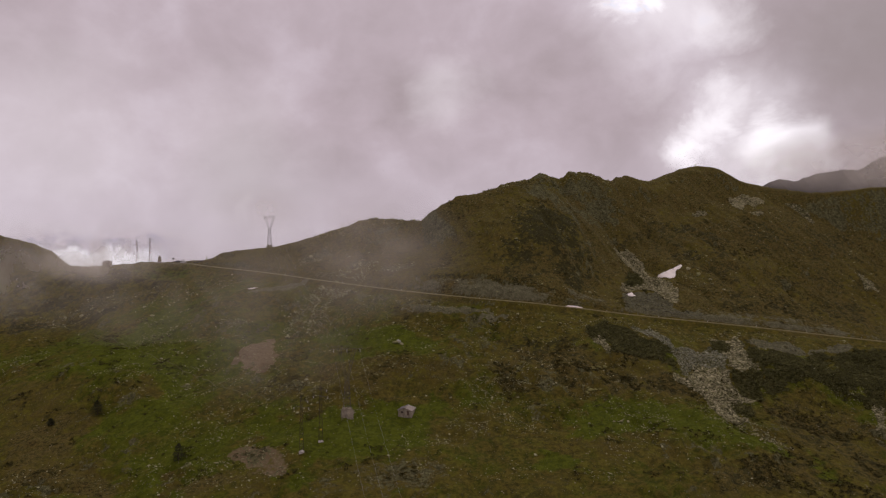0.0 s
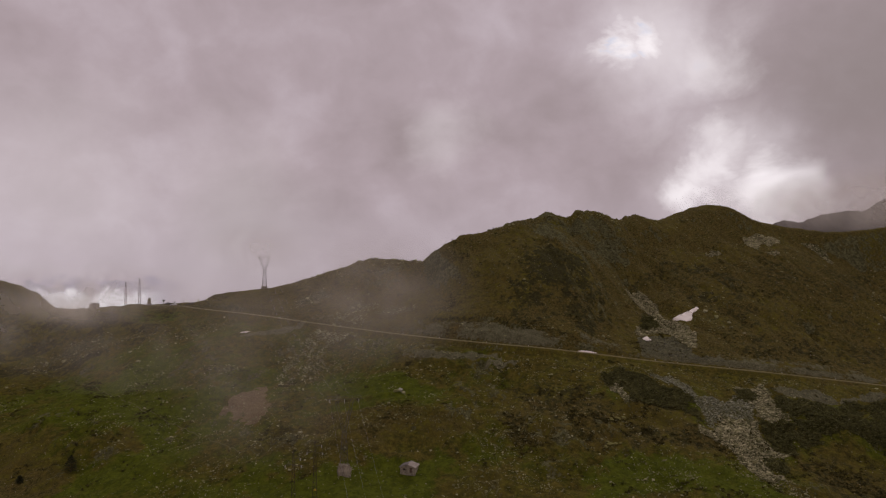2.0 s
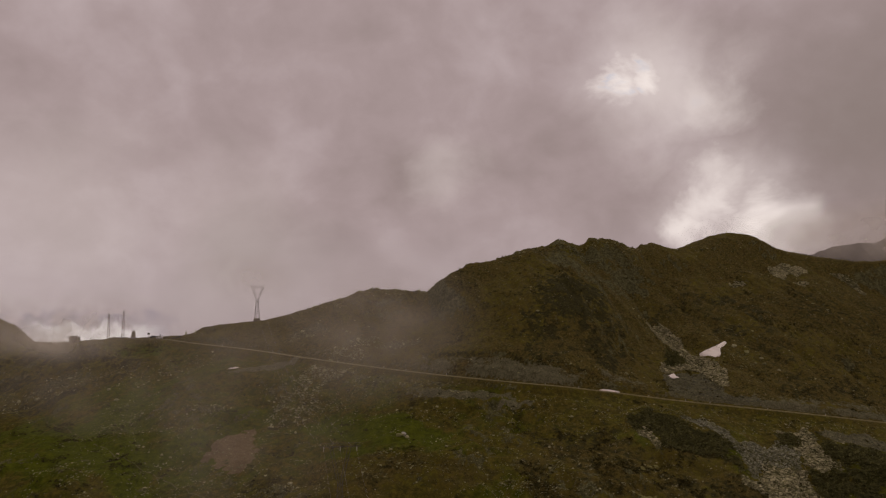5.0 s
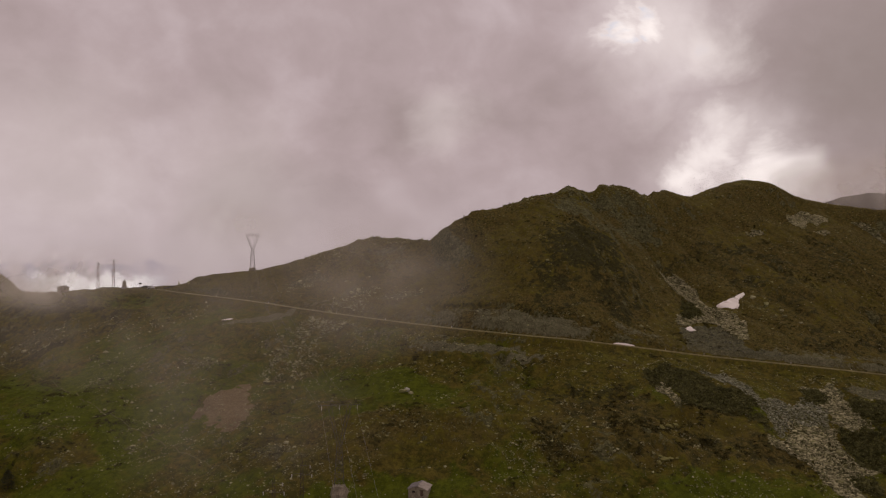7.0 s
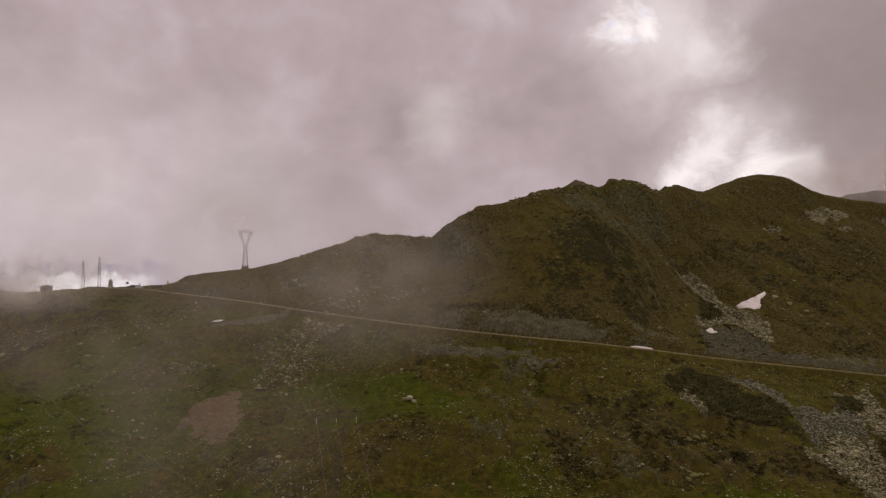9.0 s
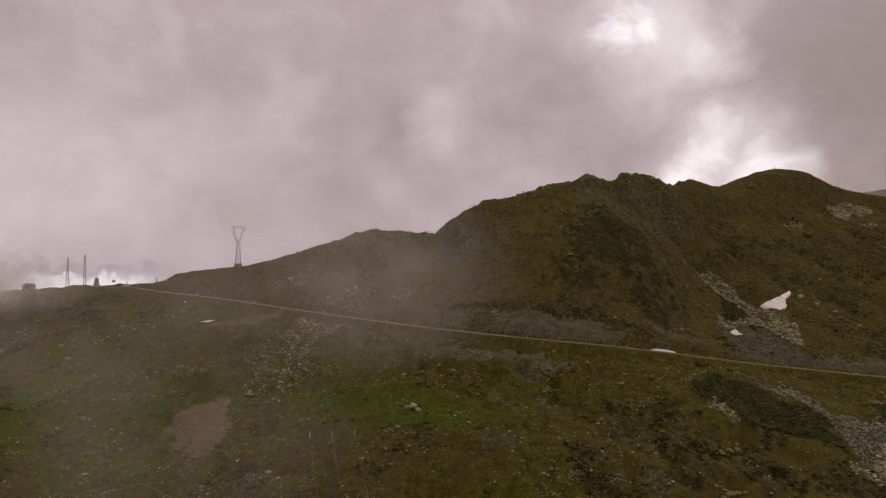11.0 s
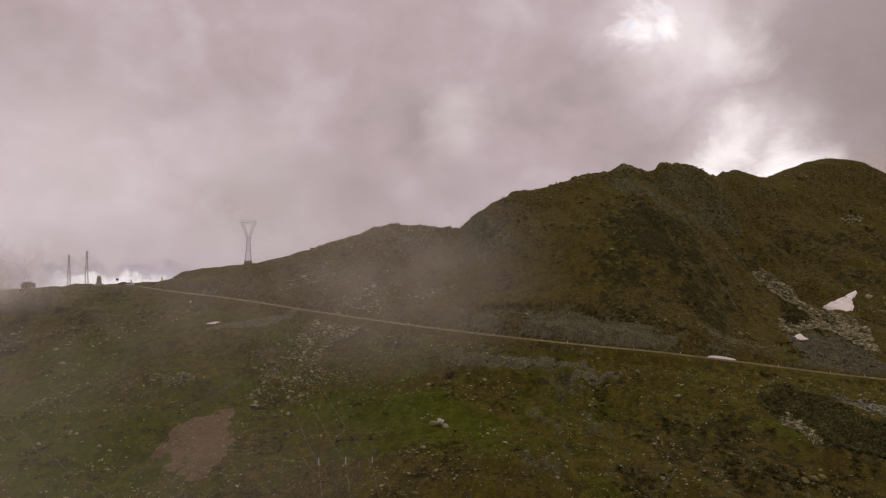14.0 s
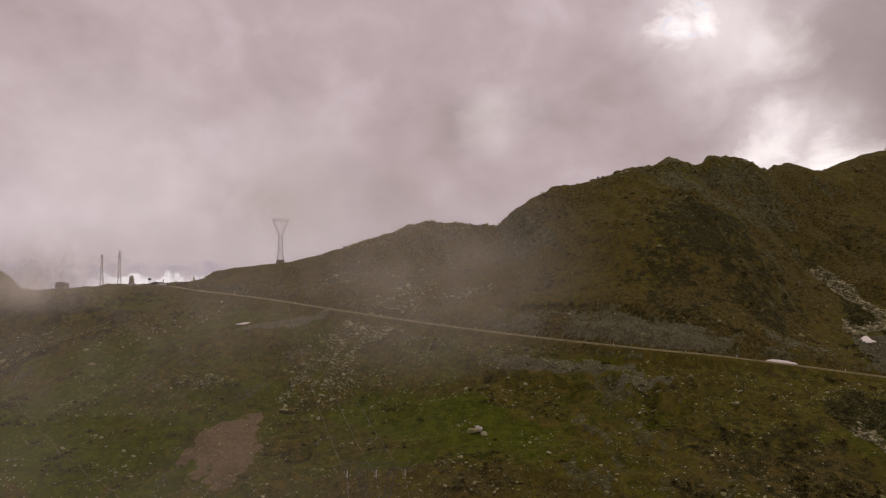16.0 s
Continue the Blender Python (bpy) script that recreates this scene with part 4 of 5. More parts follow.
def loose_stones():
    """Single pale stones over the turf, in loose swarms."""
    rng = np.random.default_rng(311)
    x, y = rng.uniform(-230, 235, 150000), rng.uniform(246, 440, 150000)
    chance = smooth(-0.05, 0.6, fbm(x, y, 30, 3, 201)) * (0.35 + smooth(0.0, 0.5, fbm(x, y, 8, 3, 203)))
    chance = chance + 0.9 * many(x, y, [(45, 350, 45, 14, 0), (60, 318, 50, 16, 0), (85, 285, 50, 14, 0), (30, 365, 50, 8, 0), (-45, 375, 25, 30, 0), (-110, 345, 40, 30, 0)], 0.5) * smooth(-0.2, 0.5, fbm(x, y, 8, 3, 203))
    keep = (chance * 0.6 > rng.uniform(0, 1, len(x))) & (np.abs(road_distance(x, y)) > 5) & (np.hypot(x + 6, y - 291) > 7)
    keep &= road_distance(x, y) < 0
    x, y = x[keep][:30000], y[keep][:30000]
    return stones("loose_stones", x, y, sizes(rng, len(x), 0.3, 0.5, 1.2), PALE, "small pale stones scattered over the turf", 313)


def slope_stones():
    rng = np.random.default_rng(321)
    x, y = rng.uniform(-230, 330, 16000), rng.uniform(385, 575, 16000)
    chance = 0.15 + smooth(0.0, 0.6, fbm(x, y, 26, 3, 205))
    keep = (chance * 0.45 > rng.uniform(0, 1, len(x))) & (road_distance(x, y) > 4.5) & (y < along(RIDGE, x)[0] + 2)
    x, y = x[keep][:4200], y[keep][:4200]
    return stones("slope_stones", x, y, sizes(rng, len(x), 0.5, 0.55, 2.4), ROCK, "grey stones scattered over the upper slope", 323)


def crest_rocks():
    """Broken outcrops that stand along the skyline."""
    rng = np.random.default_rng(341)
    x = rng.uniform(-140, 236, 9000)
    y = along(RIDGE, x)[0] + rng.uniform(-14, 1.5, len(x))
    chance = smooth(0.0, 0.5, fbm(x, y * 0.3, 13, 4, 217)) + 0.5 * blob(x, y, 112, 537, 34, 22) + 0.4 * blob(x, y, -22, 515, 24, 14) + 0.3 * blob(x, y, 45, 500, 30, 12)
    keep = (chance * 0.5 > rng.uniform(0, 1, len(x))) & ~((x > 195) & (x < 236))
    x, y = x[keep][:1900], y[keep][:1900]
    return stones("crest_rocks", x, y, sizes(rng, len(x), 0.55, 0.5, 1.7), ROCK, "broken rock outcrops along the skyline", 343, 0.5)


loose_stones()
slope_stones()
crest_rocks()


def leafy(name, x, y, radius, tall, per, mat, label, category, seed):
    """Low bushes: domes of many small leaf sprays."""
    rng = np.random.default_rng(seed)
    k = len(x)
    a, b = rng.uniform(0, 6.283, (k, per)), rng.uniform(0, 1, (k, per))
    r = np.sqrt(1 - b**2) * rng.uniform(0.7, 1.12, (k, per))
    mid = np.stack([np.cos(a) * r * radius[:, None], np.sin(a) * r * radius[:, None], b * tall[:, None] * rng.uniform(0.8, 1.2, (k, per))], -1)
    mid += np.stack([x, y, height(x, y)], -1)[:, None, :]
    spray = rng.normal(0, 1, (k, per, 3, 3)) * np.array([0.26, 0.26, 0.17])
    co = (mid[:, :, None, :] + spray).reshape(-1, 3)
    return mesh_of(name, co, np.arange(len(co)).reshape(-1, 3), mat, label, category)


def scrub_everywhere():
    rng = np.random.default_rng(331)
    x, y = rng.uniform(74, 250, 60000), rng.uniform(285, 450, 60000)
    keep = (patches(x, y, SCRUBS, 1.8, 3.2) > rng.uniform(0.2, 0.9, len(x))) & (np.abs(road_distance(x, y)) > 5)
    keep &= fbm(x, y, 9, 3, 209) > -0.5
    x, y = x[keep][:6500], y[keep][:6500]
    leafy("scrub", x, y, rng.uniform(0.4, 1.2, len(x)), rng.uniform(0.2, 0.6, len(x)), 30, SCRUB, "dense dark green juniper scrub on the slope", "scrub", 333)
    # heath bushes, many added as dark specks in place of tussock shadows
    x, y = rng.uniform(-230, 240, 80000), rng.uniform(246, 520, 80000)
    keep = (smooth(0.1, 0.55, fbm(x, y, 9, 4, 109)) * 0.3 > rng.uniform(0, 1, len(x))) & (np.abs(road_distance(x, y)) > 6)
    keep &= (np.hypot(x + 12, y - 290) > 22) & (patch(x, y, EARTH_BARE, 2.0, 2.5) < 0.2)
    x, y = x[keep][:9500], y[keep][:9500]
    ex, ey = rng.uniform(20, 210, 26000), rng.uniform(240, 375, 26000)
    keep = (patches(ex, ey, [HEATH_EAST, HEATH_SOUTH_EAST], 4.0, 8.0) > 0.4) & (smooth(-0.2, 0.5, fbm(ex, ey, 9, 3, 215)) * 0.45 > rng.uniform(0, 1, len(ex))) & (patches(ex, ey, SCREES, 1.0, 1.5) < 0.3)
    x, y = np.concatenate([x, ex[keep][:2200]]), np.concatenate([y, ey[keep][:2200]])
    leafy("heath_bushes_tussock_shade", x, y, rng.uniform(0.35, 1.15, len(x)), rng.uniform(0.25, 0.65, len(x)), 20, HEATHER_SHADE, "low dark heath bushes, also standing in for tussock shadows on the turf", "scrub", 335)


scrub_everywhere()


def snow_patch(x, y, thick, reach, label, seed):
    """A smooth remnant of snow; reach gives (angle, metres) all round, joined by straight runs."""
    ring, rings = 72, 7
    known = sorted(reach)
    ang = [known[-1][0] - 360] + [a for a, r in known] + [known[0][0] + 360]
    rad = [known[-1][1]] + [r for a, r in known] + [known[0][1]]
    a = np.arange(ring) * 360 / ring
    k = np.searchsorted(ang, a, side="right") - 1
    far = np.zeros(ring)
    for i in range(ring):
        a0, a1 = radians(ang[k[i]]), radians(ang[k[i] + 1])
        p, q = Vector((math.cos(a0), math.sin(a0))) * rad[k[i]], Vector((math.cos(a1), math.sin(a1))) * rad[k[i] + 1]
        d, e = Vector((math.cos(radians(a[i])), math.sin(radians(a[i])))), q - p
        far[i] = (p.x * e.y - p.y * e.x) / (d.x * e.y - d.y * e.x)
    far *= 1 + 0.2 * fbm(np.cos(np.radians(a)) * 3, np.sin(np.radians(a)) * 3, 0.7, 4, seed, 0.65)
    share = (np.arange(rings + 1) / rings)[:, None]
    px, py = x + share * far * np.cos(np.radians(a)), y + share * far * np.sin(np.radians(a))
    gz = height(px, py)
    # the snow lies over the hollows as one gently tilted sheet
    basis = np.stack([np.ones(px.size), (px - x).ravel(), (py - y).ravel()], -1)
    lie = (basis @ np.linalg.lstsq(basis, gz.ravel(), rcond=None)[0]).reshape(px.shape)
    top = np.maximum(lie, 0.35 * lie + 0.65 * gz) + thick * (1 - 0.8 * share**3)
    top[-1] = np.minimum(gz[-1], lie[-1]) - 0.1
    verts = np.stack([px, py, top], -1).reshape(-1, 3).tolist()
    faces = [(i * ring + j, i * ring + (j + 1) % ring, (i + 1) * ring + (j + 1) % ring, (i + 1) * ring + j) for i in range(rings) for j in range(ring)]
    ob = sheet("snow_patch", verts, faces, SNOW)
    for poly in ob.data.polygons:
        poly.use_smooth = True
    return tagged(ob, label, "snow", "remnants of snow")


snow_patch(81.0, 385.7, 0.42, [(0, 5.0), (7, 4.2), (20, 2.7), (50, 1.45), (130, 1.45), (160, 2.7), (173, 3.8), (180, 4.9), (189, 3.6), (207, 1.9), (240, 1.1), (300, 1.1), (333, 1.9), (351, 3.6)],
           "flat elongated remnant of old snow beside the road", 401)
snow_patch(149.8, 436.8, 0.45, [(15, 4.6), (40, 14.2), (62, 7.0), (90, 5.6), (125, 6.2), (146, 7.4), (170, 5.2), (215, 4.8), (252, 8.0), (282, 5.0), (340, 3.8)],
           "ragged triangular snow patch on the talus", 402)
snow_patch(117.6, 407.0, 0.4, [(0, 2.2), (35, 2.0), (70, 3.0), (100, 1.8), (160, 2.4), (195, 3.8), (230, 1.4), (280, 1.1), (335, 3.4)],
           "small snow remnant at the foot of the talus", 403)
snow_patch(-102, 445, 0.25, [(0, 3.8), (30, 1.4), (90, 0.7), (150, 1.0), (184, 3.6), (220, 1.1), (270, 0.6), (330, 1.3)], "thin streak of snow below the pass", 404)


def boulder(x, y, size, tall, mat, label, seed, group="single boulders", sink=0.25):
    bm = bmesh.new()
    bmesh.ops.create_icosphere(bm, subdivisions=3, radius=1)
    rng = random.Random(seed)
    off = Vector((rng.uniform(0, 50), rng.uniform(0, 50), rng.uniform(0, 50)))
    # split faces: the block is what a dozen random planes leave of it
    planes = []
    for k in range(13):
        d = Vector((rng.gauss(0, 1), rng.gauss(0, 1), rng.gauss(0, 1))).normalized()
        planes.append((d, rng.uniform(0.62, 0.95)))
    for v in bm.verts:
        q = v.co.normalized()
        r = min([1.12] + [h / q.dot(d) for d, h in planes if q.dot(d) > 0.3])
        r *= 1 + 0.1 * noise.noise(q * 2.6 + off)
        v.co = Vector((q.x * size * r, q.y * size * 0.8 * r, q.z * tall * r))
    ob = part("boulder", bm, mat)
    ob.matrix_world = pose(x, y, ground_z(x, y) + tall * (1 - sink) * 0.6, rng.uniform(-12, 12), rng.uniform(-12, 12), rng.uniform(0, 360))
    return tagged(ob, label, "boulder", group)


boulder(-10.6, 347.8, 1.15, 1.0, WHITE_ROCK, "bright white boulder on the green meadow", 1)
boulder(-12.3, 346.6, 1.7, 0.75, ROCK, "low pale boulder beside a white one", 2)
boulder(-9.4, 346.4, 1.0, 0.6, PALE, "small pale boulder beside a white one", 3)
rng = random.Random(5)
for px, py, sz in ((79.5, 325, 2.6), (76.5, 323, 2.0), (82.5, 326.5, 1.6), (78, 283, 1.6), (81, 284, 1.2), (75, 282.5, 1.1), (-107, 338, 1.8), (-133, 334, 1.2),
                   (-58, 377, 1.5), (-50, 319, 1.6), (-47, 318, 1.0), (5.5, 334, 1.1), (17, 323, 1.0), (43, 325, 1.3), (61, 364.5, 1.0), (97, 372, 1.1),
                   (-104, 356, 1.6), (-109, 361, 1.3), (-128, 364, 1.4), (160, 428, 1.8), (166, 424, 1.5), (172, 430, 1.6), (175, 418, 1.4), (108, 291.5, 0.9),
                   (-63, 425, 2.4), (-57, 428, 2.0), (-70, 418, 1.8), (-50, 435, 2.2), (-44, 418, 1.7), (-75, 405, 1.6), (22, 304, 1.2), (2, 306, 1.0),
                   (-3, 305, 0.9), (12, 303, 1.0), (-60, 398, 1.5), (-160, 440, 2.6), (-170, 455, 2.2), (-215, 470, 3.0), (-228, 476, 2.4), (-200, 462, 2.0),
                   (20, 405, 1.2), (-14, 372, 1.4), (-8, 371, 1.2), (-2, 373, 1.0), (3, 371, 1.3), (71.6, 305.7, 3.0), (69.4, 304.9, 2.0), (73.6, 306.3, 1.8), (70.5, 307, 1.6), (75.5, 306, 1.3),
                   (162.6, 441.7, 2.6), (167, 436, 2.6), (-52, 425, 2.4), (-38, 455, 2.6), (-41, 452, 2.0), (-72, 481, 2.4)):
    boulder(px, py, sz * rng.uniform(0.5, 0.7), sz * rng.uniform(0.25, 0.4), LICHEN if 60 < px < 90 and 300 < py < 330 else PALE if rng.random() < 0.6 else ROCK, "grey lichened boulder lying on the slope", int(px * 7 + py))


def footpath():
    pts = [Vector(p) for p in ((-236, 474), (-197, 435), (-166, 406), (-146, 382), (-121, 355), (-104, 344), (-87, 326), (-74, 315), (-64, 307.6))]
    verts, faces = [], []
    for a, b in zip(pts, pts[1:]):
        for k in range(12):
            q = a.lerp(b, k / 12)
            side = Vector((-(b - a).y, (b - a).x)).normalized() * 0.2
            q = q + side * 2.0 * noise.noise(Vector((q.x * 0.12, q.y * 0.12, 0)))
            for e in (q + side, q - side):
                verts.append((e.x, e.y, ground_z(e.x, e.y) + 0.1))
    faces = [(i, i + 1, i + 3, i + 2) for i in range(0, len(verts) - 2, 2)]
    return tagged(sheet("footpath", verts, faces, PATH_EARTH), "narrow trodden footpath across the turf", "path", kind="structure")


footpath()

# ---------------------------------------------------------------- power line
def lattice_leg(bm, a, b, r=0.07):
    bar(bm, a, b, r * 0.55, r * 0.55, 4)


def pylon(x, y, base_z, turn, label, block_top=3.6, block=2.5, body=12.0, head=11.6, reach=6.4, hang=5.2):
    """A lattice pylon with a V-shaped head and a level beam, on a masonry pedestal."""
    ob = thing("pylon", x, y, base_z, turn, label, "pylon", "pylons of the power line")
    bm = bmesh.new()
    rings = [(block * 1.03, -1.6), (block, block_top * 0.35), (block * 0.84, block_top * 0.8), (block * 0.76, block_top)]
    loops = []
    for half, z in rings:
        loop = []
        for k in range(16):
            a = 2 * math.pi * k / 16 + math.pi / 4
            q = half / max(abs(math.cos(a)), abs(math.sin(a))) * (1 + 0.13 * math.sin(5 * k + 2 * z) + 0.06 * math.sin(11 * k))
            loop.append(bm.verts.new((q * math.cos(a), q * math.sin(a), z + (0.32 if z > 0 else 0.0) * math.sin(3 * k + z))))
        loops.append(loop)
    for lo, hi in zip(loops, loops[1:]):
        for k in range(16):
            bm.faces.new((lo[k], lo[(k + 1) % 16], hi[(k + 1) % 16], hi[k]))
    bm.faces.new(loops[-1])
    part("pedestal", bm, WALL, ob, "pale rubble masonry pedestal")
    waist, top = block_top + body, block_top + body + head

    def half_at(z):
        return 1.45 - (z - block_top) / body * 0.72

    for sx in (-1, 1):
        for sy in (-1, 1):
            h0, h1 = half_at(block_top), half_at(waist)
            part("leg", bar(bmesh.new(), (sx * h0, sy * h0, block_top - 0.3), (sx * h1, sy * h1, waist), 0.075, 0.065, 4), STEEL, ob)
    bm = bmesh.new()
    levels = [block_top + body * k / 6 for k in range(7)]
    for z0, z1 in zip(levels, levels[1:]):
        a, b = half_at(z0), half_at(z1)
        for s in (-1, 1):
            lattice_leg(bm, (-a, s * a, z0), (b, s * b, z1))
            lattice_leg(bm, (a, s * a, z0), (-b, s * b, z1))
            lattice_leg(bm, (s * a, -a, z0), (s * b, b, z1))
            lattice_leg(bm, (s * a, a, z0), (s * b, -b, z1))
            lattice_leg(bm, (-b, s * b, z1), (b, s * b, z1))
    part("bracing", bm, STEEL, ob)
    for s in (-1, 1):
        bm = bmesh.new()
        w = half_at(waist)
        for sy in (-1, 1):
            lattice_leg(bm, (s * w, sy * w, waist), (s * 3.5, sy * 0.35, top), 0.1)
            lattice_leg(bm, (0, sy * w, waist), (s * 2.4, sy * 0.35, top), 0.08)
        for k in range(6):
            f, g = k / 6, (k + 1) / 6
            lattice_leg(bm, (s * (w + (3.5 - w) * f), 0.3, waist + (top - waist) * f), (s * 2.4 * g, 0.3, waist + (top - waist) * g), 0.06)
        part("head_arm", bm, STEEL, ob)
    bm = bmesh.new()
    for z, sy in ((top, -0.35), (top, 0.35), (top + 1.1, 0)):
        lattice_leg(bm, (-reach, sy * (0.4 if z > top else 1), z), (reach, sy, z), 0.08)
    for k in range(12):
        u, v = -reach + k * reach / 6, -reach + (k + 1) * reach / 6
        lattice_leg(bm, (u, -0.35 if k % 2 else 0.35, top), ((u + v) / 2, 0, top + 1.1), 0.05)
        lattice_leg(bm, ((u + v) / 2, 0, top + 1.1), (v, 0.35 if k % 2 else -0.35, top), 0.05)
    part("cross_beam", bm, STEEL, ob)
    for u in (-hang, 0, hang):
        bm = bmesh.new()
        for k in range(9):
            bar(bm, (u, 0, top - 0.1 - k * 0.15), (u, 0, top - 0.2 - k * 0.15), 0.13, 0.08, 8)
        bar(bm, (u, 0, top), (u, 0, top - 1.5), 0.03, 0.03, 5)
        part("insulator", bm, GLASS, ob, "pale ceramic insulator string")
    return [ob.matrix_world @ Vector((u, 0, top - 1.5)) for u in (-hang, 0, hang)]


valley = pylon(12, 108, ground_z(12, 108), 12, "lattice power pylon down in the valley")
middle = pylon(-29.6, 291.8, -10.6, 8, "grey lattice power pylon on a rubble pedestal by the hut", 3.0, 2.35)
upper = pylon(-105.2, 512.5, 51.6, 18, "grey lattice power pylon on the ridge, half lost in mist", 3.9, 2.1, 11.0, 8.0, 4.2, 3.6)


def cable(a, b, sag, label="sagging aluminium power cable"):
    bm = bmesh.new()
    last = None
    for k in range(29):
        s = k / 28
        q = Vector(a).lerp(Vector(b), s) - Vector((0, 0, 4 * s * (1 - s) * sag))
        if last is not None:
            bar(bm, last, q, 0.018, 0.018, 4)
        last = q
    return tagged(part("power_cable", bm, CABLE), label, "cable", "cables of the power line")


for k in range(3):
    cable(middle[k], upper[k], 10.5)
    cable(valley[k], middle[k], 6.0)


def mast(x, y, tall, label, group="masts on the pass", tones=None):
    """A slender lattice mast with short cross arms; its braces take turns between two tones."""
    tones = tones or (STEEL, RED)
    z = ground_z(x, y) - 0.3
    ob = thing("lattice_mast", x, y, z, 10, label, "mast", group)

    def half(h):
        return 0.75 - 0.5 * h / tall

    for sx in (-1, 1):
        for sy in (-1, 1):
            part("leg", bar(bmesh.new(), (sx * half(0), sy * half(0), 0), (sx * half(tall), sy * half(tall), tall), 0.09, 0.07, 4), tones[0], ob)
    for k in range(9):
        z0, z1 = tall * k / 9, tall * (k + 1) / 9
        a, b = half(z0), half(z1)
        bm = bmesh.new()
        for s in (-1, 1):
            lattice_leg(bm, (-a, s * a, z0), (b, s * b, z1), 0.06)
            lattice_leg(bm, (s * a, a, z0), (s * b, -b, z1), 0.06)
            lattice_leg(bm, (-b, s * b, z1), (b, s * b, z1), 0.06)
        part("bracing", bm, tones[k % 2], ob, "faded red bracing" if tones[k % 2] is RED else "")
    for h, reach in ((tall * 0.93, 2.2), (tall * 0.83, -2.6), (tall * 0.81, 2.6)):
        s = 1 if reach > 0 else -1
        arm = part("cross_arm", bar(bmesh.new(), (-s * 0.3, 0, h), (reach, 0, h - 0.1), 0.08, 0.05, 4), STEEL, ob)
        part("insulator", bar(bmesh.new(), (reach, 0, h - 0.1), (reach, 0, h - 0.9), 0.14, 0.1, 8), GLASS, arm)
    part("tip", bar(bmesh.new(), (0, 0, tall - 0.1), (0, 0, tall + 1.2), 0.05, 0.03, 5), tones[0], ob)
    return ob


mast(-204.6, 534, 16.6, "slender lattice mast in faded red and grey")
mast(-195, 533.4, 17.4, "slender lattice mast with short cross arms")
for px_, py_, tall_ in ((-43.3, 264.5, 20.0), (-37.4, 272.1, 21.0)):
    pole = mast(px_, py_, tall_, "dark rusted lattice mast on a pale footing by the meadow", "masts on the meadow", (RUST, RUST))
    part("footing", box(bmesh.new(), -0.95, -0.95, -1.2, 0.95, 0.95, 0.55, 0.08), CONCRETE_PALE, pole, "pale concrete footing")
    part("plate", box(bmesh.new(), -0.42, -0.82, 4.7, 0.42, -0.74, 5.2, 0.02), YELLOW, pole, "yellow warning plate")

